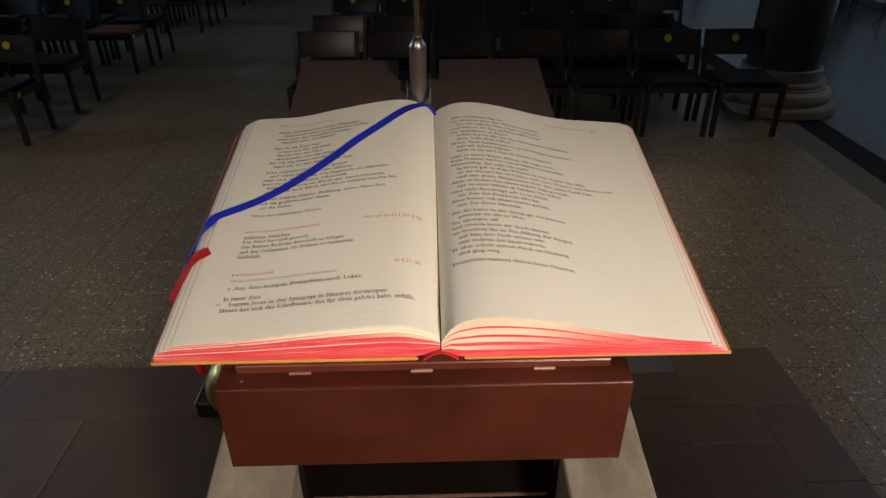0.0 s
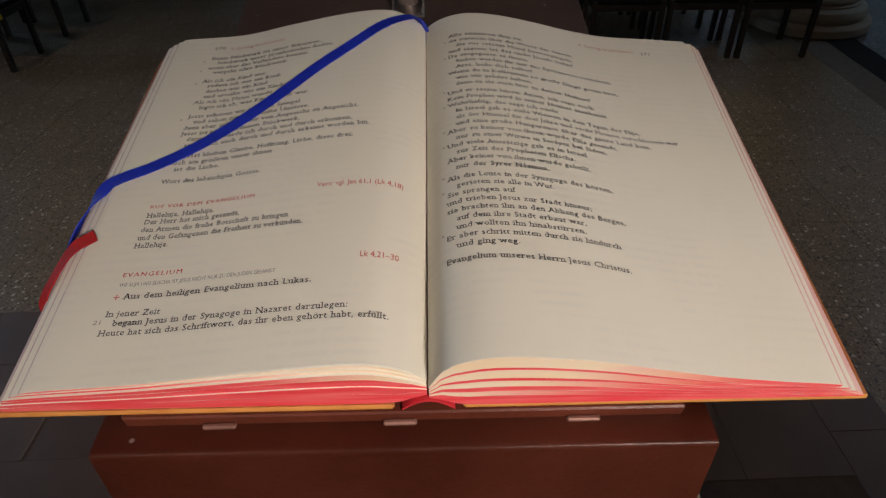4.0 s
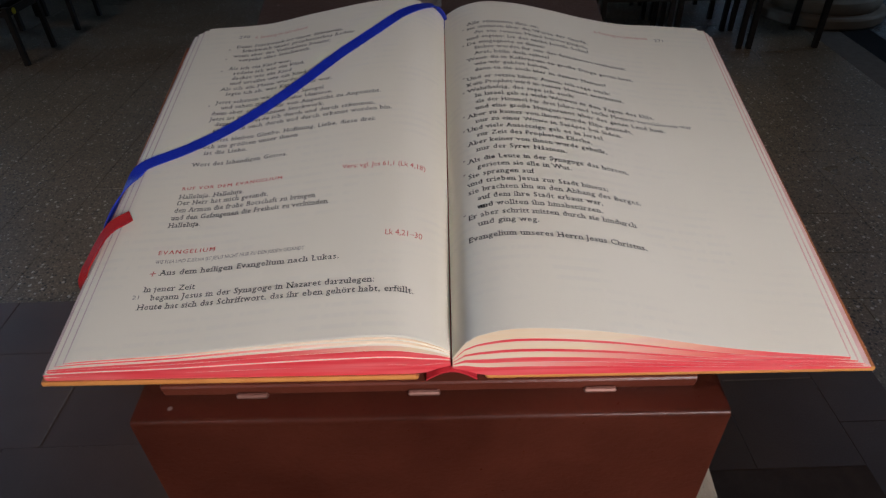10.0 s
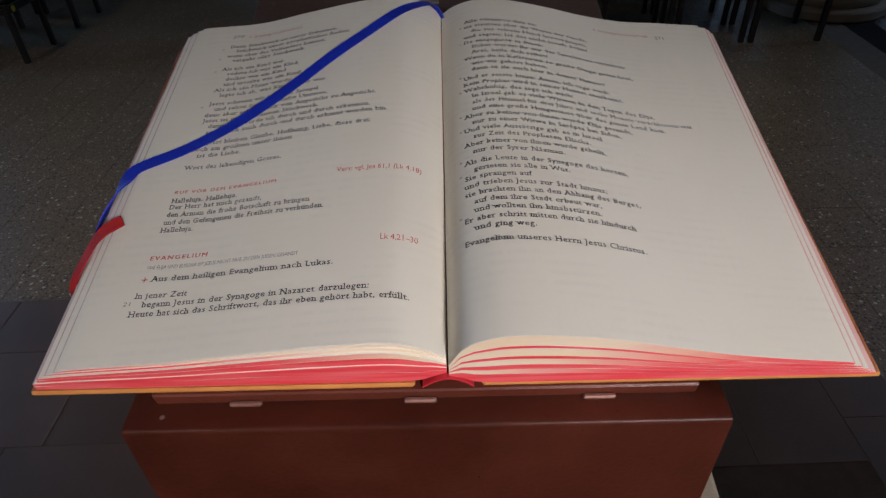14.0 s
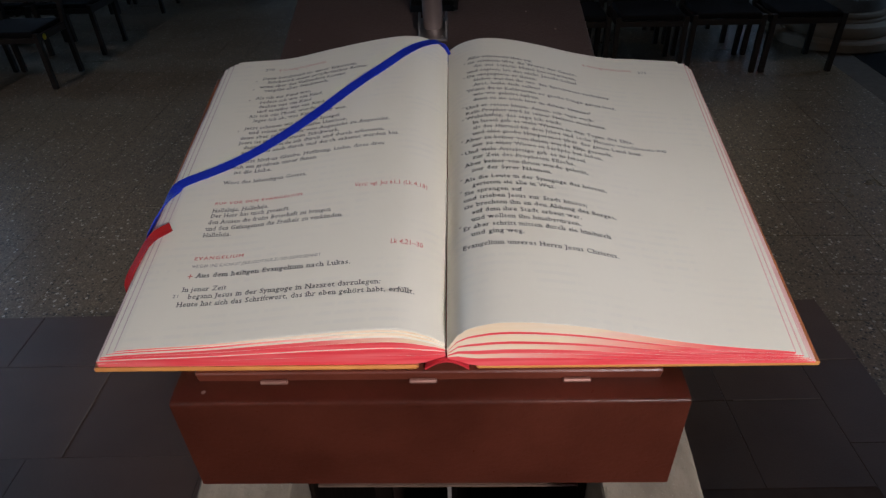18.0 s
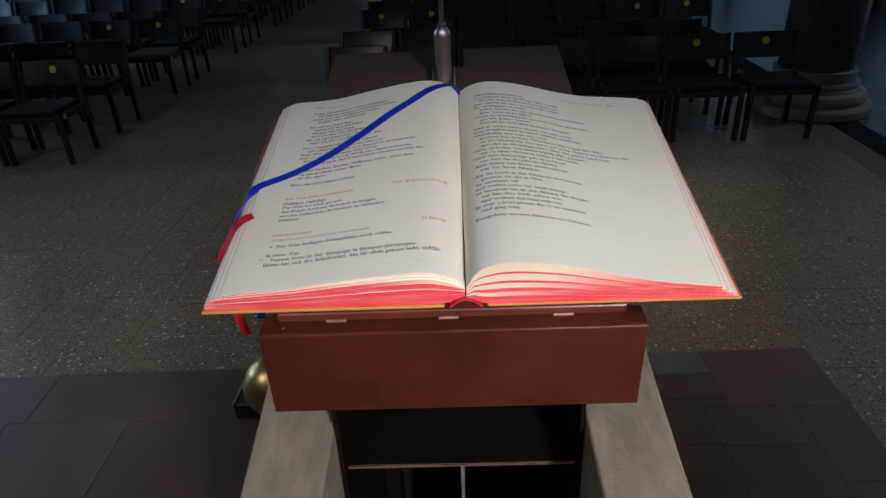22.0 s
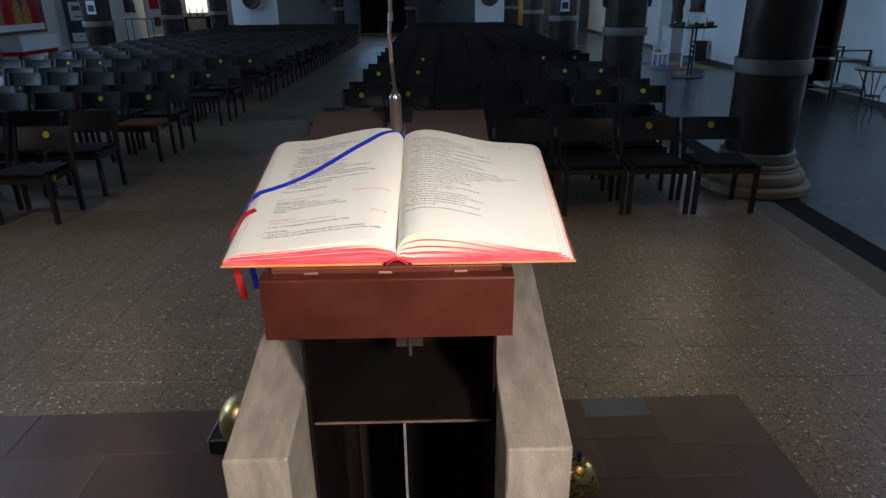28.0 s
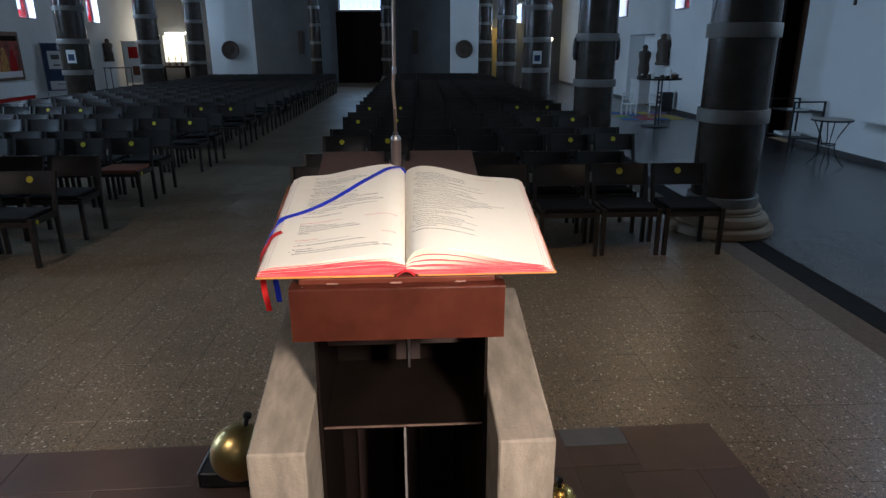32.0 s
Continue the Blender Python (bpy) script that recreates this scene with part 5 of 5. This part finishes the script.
part("leg_ring", lathe([(0.100, 0.335), (0.112, 0.335), (0.112, 0.352), (0.100, 0.352)], 24, closed=False), BLACK, table)

rack = thing("metal_shelf", pose(7.05, 11.35, 0), "low black metal shelf with papers by the aisle wall", "shelf")
for x, y in ((-0.28, -0.40), (0.28, -0.40), (-0.28, 0.40), (0.28, 0.40)):
    part("post", box(x - 0.014, x + 0.014, y - 0.014, y + 0.014, 0, 0.90), BLACK, rack)
for z in (0.22, 0.70):
    part("shelf_board", box(-0.265, 0.265, -0.385, 0.385, z, z + 0.022, 0.003), BLACK, rack)
for y in (-0.40, 0.40):
    part("rail", box(-0.265, 0.265, y - 0.012, y + 0.012, 0.876, 0.899), BLACK, rack)
papers = thing("paper_stack", pose(7.00, 11.20, 0.7225, 0, 0, 12), "white leaflets with a blue patch lying on the metal shelf", "papers")
part("leaflet_block", box(-0.15, 0.15, -0.105, 0.105, 0, 0.03, 0.002), WHITE_PAINT, papers)
part("cover_patch", box(-0.09, 0.05, -0.06, 0.05, 0.0302, 0.0312), BLUE_BOARD, papers, "blue cover")
tray = thing("paper_stack", pose(7.03, 11.5, 0.2425, 0, 0, -8), "white leaflets lying on the lower board of the metal shelf", "papers")
part("leaflet_block", box(-0.16, 0.16, -0.22, 0.22, 0, 0.05, 0.002), WHITE_PAINT, tray)

stand = thing("candle_stand", pose(5.70, 14.85, 0), "dark metal stand with offerings and candles on its top", "stand")
part("pole", lathe([(0.022, 0.03), (0.022, 1.09)], 12), BLACK, stand)
part("pole", lathe([(0.018, 0.03), (0.018, 1.09)], 12, Matrix.Translation((0.10, 0.05, 0))), BLACK, stand)
part("foot_plate", lathe([(0.0, 0.0), (0.34, 0.0), (0.34, 0.02), (0.06, 0.035), (0.0, 0.035)], 24), BLACK, stand)
part("tray", lathe([(0.0, 1.09), (0.50, 1.09), (0.52, 1.13), (0.50, 1.13), (0.48, 1.105), (0.0, 1.105)], 32), BLACK, stand)
for k, (dx, dy, r, h, mat) in enumerate(((-0.42, 0.0, 0.06, 0.12, CARVED), (-0.28, -0.1, 0.05, 0.16, CARVED), (-0.12, 0.1, 0.045, 0.2, WHITE_PAINT), (0.02, -0.12, 0.05, 0.14, CARVED), (0.20, 0.02, 0.06, 0.10, CARVED), (0.36, -0.02, 0.09, 0.15, BROWN_WOOD), (0.32, 0.14, 0.06, 0.22, WHITE_PAINT))):
    p = thing("candle_pot", pose(5.70 + dx, 14.85 + dy, 1.1055), "small pot with a candle on the metal stand", "candle", "pots on the stand")
    part("pot", lathe([(0.0, 0), (r * 0.8, 0), (r, h * 0.5), (r * 0.9, h * 0.7), (r * 0.85, h * 0.7), (0.0, h * 0.6)], 14), mat, p)
    part("candle", lathe([(0.0, h * 0.6), (r * 0.4, h * 0.6), (r * 0.4, h), (0.0, h)], 10), WHITE_PAINT, p)


def child_chair(x, y, rz):
    ob = thing("small_chair", pose(x, y, 0, 0, 0, rz), "small white children's chair on the play mat", "chair", "children's chairs")
    part("seat", box(-0.16, 0.16, -0.16, 0.16, 0.30, 0.325, 0.006), WHITE_PAINT, ob)
    for sx in (-1, 1):
        part("front_leg", box(sx * 0.14 - 0.017, sx * 0.14 + 0.017, -0.158, -0.124, 0.0, 0.30), WHITE_PAINT, ob)
        part("back_leg", box(sx * 0.14 - 0.017, sx * 0.14 + 0.017, 0.124, 0.158, 0.0, 0.62), WHITE_PAINT, ob)
    for z in (0.42, 0.55):
        part("back_slat", box(-0.122, 0.122, 0.132, 0.150, z, z + 0.05), WHITE_PAINT, ob)


child_chair(5.85, 17.35, 10)
child_chair(6.45, 17.0, -20)
mat_thing = thing("play_mat", pose(6.2, 17.2, 0.0), "colourful patchwork play mat on the aisle floor", "mat")
rnd = random.Random(8)
for i in range(4):
    for j in range(5):
        c = rnd.choice(((0.35, 0.06, 0.06), (0.06, 0.12, 0.30), (0.10, 0.25, 0.12), (0.40, 0.30, 0.06), (0.22, 0.08, 0.25)))
        key = "mat_%d" % int(c[0] * 100)
        mt = bpy.data.materials.get(key) or surf(key, c, tuple(1.2 * a for a in c), 12, 300, 0.85, bump=0.3)
        part("mat_tile", box(-0.8 + 0.4 * i + 0.003, -0.4 + 0.4 * i - 0.003, -1.0 + 0.4 * j + 0.003, -0.6 + 0.4 * j - 0.003, 0.0, 0.012), mt, mat_thing)
case = thing("trolley_case", pose(7.10, 18.0, 0), "dark trolley case with a raised handle by the wall", "suitcase")
part("shell", box(-0.18, 0.18, -0.12, 0.12, 0.04, 0.58, 0.03, segments=2), BLACK, case)
for s in (-1, 1):
    part("handle_bar", box(s * 0.11 - 0.007, s * 0.11 + 0.007, 0.09, 0.104, 0.581, 0.98), STEEL, case)
    part("wheel", lathe([(0.0, -0.015), (0.038, -0.015), (0.038, 0.015), (0.0, 0.015)], 14, Matrix.Translation((s * 0.13, 0.06, 0.039)) @ pose(0, 0, 0, 0, 90)), BLACK, case)
part("grip", box(-0.117, 0.117, 0.086, 0.108, 0.981, 1.005, 0.006), BLACK, case)


def statue(name, m, h, w, label, mat):
    """A plain standing shape: plinth, robe, shoulders, head in one mesh."""
    bm = bmesh.new()
    lathe([(0.0, 0.0), (w * 0.42, 0.0), (w * 0.45, h * 0.06), (w * 0.36, h * 0.12), (w * 0.40, h * 0.3), (w * 0.34, h * 0.5), (w * 0.44, h * 0.68), (w * 0.40, h * 0.78), (w * 0.18, h * 0.83), (w * 0.16, h * 0.86), (w * 0.20, h * 0.92), (w * 0.13, h * 0.985), (0.0, h)], 16, into=bm)
    for v in bm.verts:
        v.co.y *= 0.7
        v.co += 0.04 * w * noise.noise_vector(v.co * 9)
    ob = finish(name, bm, mat, smooth=True)
    ob.matrix_world = m
    return tagged(ob, label, "statue")


statue("statue", pose(X1 + 0.12, 21.3, 0.78, 0, 0, -90), 1.10, 0.62, "dark carved wooden statue on a console in the wall niche", CARVED)
con = thing("console", pose(X1 + 0.17, 21.3, 0), "white console under the statue in the niche", "console")
part("console_block", box(-0.30, 0.30, -0.45, 0.45, 0.0, 0.70, 0.01), WHITE_PAINT, con)
part("console_top", box(-0.34, 0.32, -0.5, 0.5, 0.701, 0.78, 0.01), WHITE_PAINT, con)
statue("wall_statue", pose(X1 - 0.16, 18.95, 1.30, 0, 0, -90), 0.88, 0.62, "dark carved figure fixed to the aisle wall", CARVED)
cross = thing("wall_cross", pose(X1 - 0.02, 10.7, 2.50, 0, 0, 90), "small dark crucifix-shaped fitting high on the aisle wall", "cross")
part("upright", box(-0.02, 0.02, -0.018, 0.018, 0.0, 0.55), CARVED, cross)
part("crossbar", box(-0.14, 0.14, -0.018, 0.018, 0.36, 0.40), CARVED, cross)

# papers taped to columns
for x, y, z in ((3.30, 18.10 - 0.372, 1.55), (-9.29, 18.10 - 0.372, 1.62)):
    n = thing("notice_paper", pose(x, y, z), "white printed notice taped to a dark column", "notice")
    part("sheet", box(-0.12, 0.12, -0.003, 0.0, -0.17, 0.17), WHITE_PAINT, n)
    part("print_block", box(-0.08, 0.08, -0.0045, -0.0032, -0.10, 0.06), BLUE_BOARD, n, "dark printed block")

# ------------------------------------------------------------------ things in the left-hand aisle
shrine = thing("side_altar", pose(-12.9, 20.9, 0), "side altar with a dark red painted panel and a white cloth", "altar")
part("altar_block", box(-0.55, 0.08, -0.95, 0.95, 0.0, 0.78, 0.01), WHITE_PAINT, shrine)
part("red_band", box(-0.56, 0.095, -0.96, 0.96, 0.22, 0.34), RED_SILK, shrine, "dark red band")
part("altar_cloth", sheet([-0.60, -0.55, -0.2, 0.12, 0.17], [-1.0, -0.6, -0.2, 0.2, 0.6, 1.0], lambda u, v: Vector((u, v, 0.80 - (0.42 if u > 0.15 else 0.0) + 0.012 * math.sin(9 * v))), Vector((0, 0, -0.012))), WHITE_CLOTH, shrine, "white altar cloth")
part("panel_frame", box(-0.66, -0.56, -1.05, 1.75, 0.80, 2.35, 0.02), BROWN_WOOD, shrine, "brown panel frame")
part("painted_panel", box(-0.559, -0.548, -0.92, 1.60, 0.90, 2.22), PAINTING, shrine, "deep red painted panel")
part("painted_border", box(-0.5475, -0.5440, -0.92, 1.60, 2.06, 2.22), DARK_DOOR, shrine, "dark upper border")
part("painted_ground", box(-0.5475, -0.5440, -0.92, 1.60, 0.90, 1.10), WHITE_CLOTH, shrine, "pale painted ground")
for dy, w, h, mt in ((-0.62, 0.34, 0.72, GOLD_PAINT), (-0.18, 0.40, 0.86, RED_SILK), (0.28, 0.44, 0.92, GOLD_PAINT), (0.74, 0.40, 0.80, GOLD_PAINT), (1.20, 0.38, 0.74, RED_SILK)):
    part("painted_shape", lathe([(0.0, 0), (w * 0.48, 0.02), (w * 0.52, h * 0.3), (w * 0.44, h * 0.62), (w * 0.24, h * 0.72), (w * 0.26, h * 0.84), (w * 0.16, h * 0.94), (0, h * 0.97)], 14, Matrix.Translation((-0.546, dy, 1.08)) @ Matrix.Diagonal((0.02, 1, 1, 1))), mt, shrine, "painted shape")

board = thing("notice_board", pose(-12.85, 23.9, 0, 0, 0, 28), "dark blue notice board with white sheets on a stand", "notice board")
part("board", box(-0.55, 0.55, -0.02, 0.02, 0.35, 2.0, 0.005), BLUE_BOARD, board)
for s in (-1, 1):
    part("post", box(s * 0.57 - 0.018, s * 0.57 + 0.018, -0.02, 0.02, 0.0, 2.05), STEEL, board)
    part("foot", box(s * 0.57 - 0.02, s * 0.57 + 0.02, -0.25, 0.25, -0.0, 0.03), STEEL, board)
for x, z, w, h in ((0.04, 1.42, 0.86, 0.62), (0.20, 1.86, 0.50, 0.18), (0.02, 0.54, 0.92, 0.30)):
    part("sheet", box(x - w / 2, x + w / 2, -0.026, -0.0205, z - h / 2, z + h / 2), WHITE_PAINT, board, "white sheet")

for x, z, w, h in ((-0.16, 1.52, 0.26, 0.16), (0.20, 1.36, 0.30, 0.10), (-0.14, 1.24, 0.22, 0.05), (0.02, 0.58, 0.5, 0.03)):
    part("print", box(x - w / 2, x + w / 2, -0.0285, -0.0265, z - h / 2, z + h / 2), GREY_EDGE, board, "grey printed block")

poster = thing("poster_board", pose(-12.75, 30.7, 0, 0, 0, 36), "white display board with red and blue pictures", "display board")
part("board", box(-0.75, 0.75, -0.02, 0.02, 0.25, 2.1, 0.005), WHITE_PAINT, poster)
for x, z, w, h, mt in ((-0.35, 1.6, 0.4, 0.5, RED_SILK), (0.3, 1.65, 0.35, 0.4, BLUE_BOARD), (-0.3, 0.8, 0.3, 0.4, ORANGE_SEAT), (0.1, 0.8, 0.3, 0.5, BLUE_BOARD), (0.45, 0.85, 0.22, 0.5, RED_SILK)):
    part("picture", box(x - w / 2, x + w / 2, -0.026, -0.0205, z - h / 2, z + h / 2), mt, poster)
for s in (-1, 1):
    part("post", box(s * 0.77 - 0.018, s * 0.77 + 0.018, -0.02, 0.02, 0.0, 2.12), STEEL, poster)
statue("wall_statue", pose(X0 + 0.16, 29.0, 1.25, 0, 0, 90), 0.95, 0.6, "dark carved figure fixed to the white aisle wall beside a board", CARVED)
hi = thing("high_table", pose(-11.9, 26.2, 0), "thin-legged high table in the aisle", "table")
part("tabletop", box(-0.45, 0.45, -0.3, 0.3, 1.05, 1.08, 0.004), BLACK, hi)
for sx in (-1, 1):
    for sy in (-1, 1):
        part("leg", bar([(sx * 0.40, sy * 0.26, 0.0), (sx * 0.40, sy * 0.26, 1.05)], 0.025), BLACK, hi)

# lit shrine at the end of the left aisle; its screen glows to look lit
lit = thing("lit_shrine", pose(-12.2, 33.4, 0), "brightly lit shrine with a pale screen, plants and a dark table", "shrine")
part("screen", box(-0.60, 0.45, 0.3, 0.34, 1.10, 2.38, 0.01), glow("lit_screen", (1.0, 0.95, 0.74), 1.3), lit, "pale screen made to glow as if lit")
part("shrine_table", box(-0.65, 0.65, -0.45, 0.1, 0.85, 0.92, 0.006), DARK_DOOR, lit, "dark table top")
for sx in (-1, 1):
    part("table_leg", box(sx * 0.58 - 0.035, sx * 0.58 + 0.035, -0.38, 0.05, 0.0, 0.849), DARK_DOOR, lit)
for px in (-0.30, 0.05, 0.34):
    plant = thing("pot_plant", pose(-12.2 + px, 33.30, 0.9205), "small leafy plant in a dark pot on the shrine table", "plant", "plants on the shrine table")
    part("pot", lathe([(0.0, 0.0), (0.06, 0.0), (0.08, 0.14), (0.07, 0.14), (0.0, 0.12)], 14), CARVED, plant)
    bm = bmesh.new()
    for k in range(26):
        a, r, z = rnd.uniform(0, 6.28), rnd.uniform(0.02, 0.16), rnd.uniform(0.2, 0.72)
        d = Vector((math.cos(a), math.sin(a), 0.3))
        c = Vector((math.cos(a) * r, math.sin(a) * r, z))
        side = Vector((-math.sin(a), math.cos(a), 0)) * 0.028
        vs = [bm.verts.new(p) for p in (c - d * 0.05, c + side, c + d * 0.08 - Vector((0, 0, 0.02)), c - side)]
        bm.faces.new(vs)
        bar([(0, 0, 0.13), tuple(c - d * 0.05)], 0.006, sides=3, into=bm)
    part("leaves", bm, surf("dark_green_leaf", (0.035, 0.07, 0.02), (0.06, 0.10, 0.03), 9, 200, 0.5), plant)
# glowing strip added only to brighten the shrine
tube_light = thing("strip_light", pose(-12.2, 33.948, 2.45), "added glowing strip that brightens the shrine", "lamp")
part("diffuser", box(-0.55, 0.55, -0.05, 0.05, 0.0, 0.06, 0.01), glow("added_strip_glow", (1.0, 0.92, 0.75), 9.0), tube_light)

# warm lamp at the end of the right aisle
wl = thing("wall_lamp", pose(5.15, 25.2, 2.08), "small glowing lamp on a slim post", "lamp")
part("bulb", lathe([(0.0, -0.07), (0.05, -0.05), (0.07, 0.0), (0.05, 0.05), (0.0, 0.07)], 14), glow("bulb_glow", (1.0, 0.85, 0.5), 7.0), wl)
part("lamp_post", lathe([(0.02, -2.08), (0.02, -0.07)], 10), STEEL, wl)
# ochre colour stands in for the warm yellow light in the doorway
yd = thing("door_3", pose(4.30, Y1 - 0.07, 0), "doorway panel with warm yellow light put into its colour", "door", kind="structure")
part("door_leaf", box(-0.45, 0.45, 0.0, 0.06, 0.0, 2.7, 0.004), surf("warm_lit_ochre", (0.42, 0.28, 0.06), (0.5, 0.34, 0.09), 2, 60, 0.6), yd)

# ------------------------------------------------------------------ floors
floor = thing("floor", pose(0, 0, 0), "grey-brown terrazzo tile floor of the nave", "floor", kind="structure")
part("floor_bed", box(X0, 3.2, Y0, Y1, -0.10, -0.003), GROUT, floor, "dark grout bed")
tagged(finish("floor_band", box(3.203, 3.452, Y0, Y1, -0.09, 0.0), BAND), "black stone band between nave and aisle floor", "floor", kind="structure")
TX, TY = 0.308, 0.318
JX, JY = 2.632, 2.488
hx, hy = TX / 2 - 0.0009, TY / 2 - 0.0009
tile = box(-hx, hx, -hy, hy, -0.03, 0.0, 0.0008)
tile_me = bpy.data.meshes.new("tile")
tile.to_mesh(tile_me)
tile.free()
tile_me.materials.append(TERRAZZO)
rnd = random.Random(21)
NX, NEAR = 25, 12
verts, faces = [], []
for i in range(-1, 53):
    for j in range(-14, 99):
        x, y = JX - (i + 0.5) * TX, JY + (j - 0.5) * TY
        z = rnd.uniform(-0.0007, 0.0005)
        if -1 < i < NX - 1 and -2 <= j < NEAR - 2 and not (y < 2.0 and x < 1.3):
            ob = new("tile", tile_me)
            ob.parent = floor
            ob.location = (x, y, z)
            continue
        x0, x1 = max(x - hx, X0), min(x + hx, 3.200)
        y0, y1 = y - hy, min(y + hy, Y1)
        if (y < 2.0 and -9.1 < x < 1.3) or y1 - y0 < 0.02 or x1 - x0 < 0.02:
            continue
        k = len(verts)
        verts += [(x0, y0, z), (x1, y0, z), (x1, y1, z), (x0, y1, z), (x0, y0, -0.02), (x1, y0, -0.02), (x1, y1, -0.02), (x0, y1, -0.02)]
        faces += [(k, k + 1, k + 2, k + 3), (k, k + 4, k + 5, k + 1), (k + 1, k + 5, k + 6, k + 2), (k + 2, k + 6, k + 7, k + 3), (k + 3, k + 7, k + 4, k)]
me = bpy.data.meshes.new("far_tiles")
me.from_pydata(verts, [], faces)
me.materials.append(TERRAZZO)
rest = new("far_tiles", me)
rest.parent = floor
tagged(rest, "terrazzo tiles further down the nave", kind="stuff")
aisle = thing("aisle_floor", pose(0, 0, 0), "dark polished stone floor of the side aisle", "floor", kind="structure")
part("floor_bed", box(3.455, X1, Y0, Y1, -0.10, -0.003), GROUT, aisle)
verts, faces = [], []
S = 0.60
for i in range(7):
    for j in range(72):
        x0, y0 = 3.456 + i * S, Y0 + j * S
        x1 = min(x0 + S - 0.003, X1)
        y1 = min(y0 + S - 0.003, Y1)
        if x1 - x0 < 0.02 or y1 - y0 < 0.02:
            continue
        k = len(verts)
        z = rnd.uniform(-0.0006, 0.0004)
        verts += [(x0, y0, z), (x1, y0, z), (x1, y1, z), (x0, y1, z), (x0, y0, -0.02), (x1, y0, -0.02), (x1, y1, -0.02), (x0, y1, -0.02)]
        faces += [(k, k + 1, k + 2, k + 3), (k, k + 4, k + 5, k + 1), (k + 1, k + 5, k + 6, k + 2), (k + 2, k + 6, k + 7, k + 3), (k + 3, k + 7, k + 4, k)]
me = bpy.data.meshes.new("aisle_slabs")
me.from_pydata(verts, [], faces)
me.materials.append(AISLE_FLOOR)
rest = new("aisle_slabs", me)
rest.parent = aisle
tagged(rest, "polished dark stone slabs", kind="stuff")
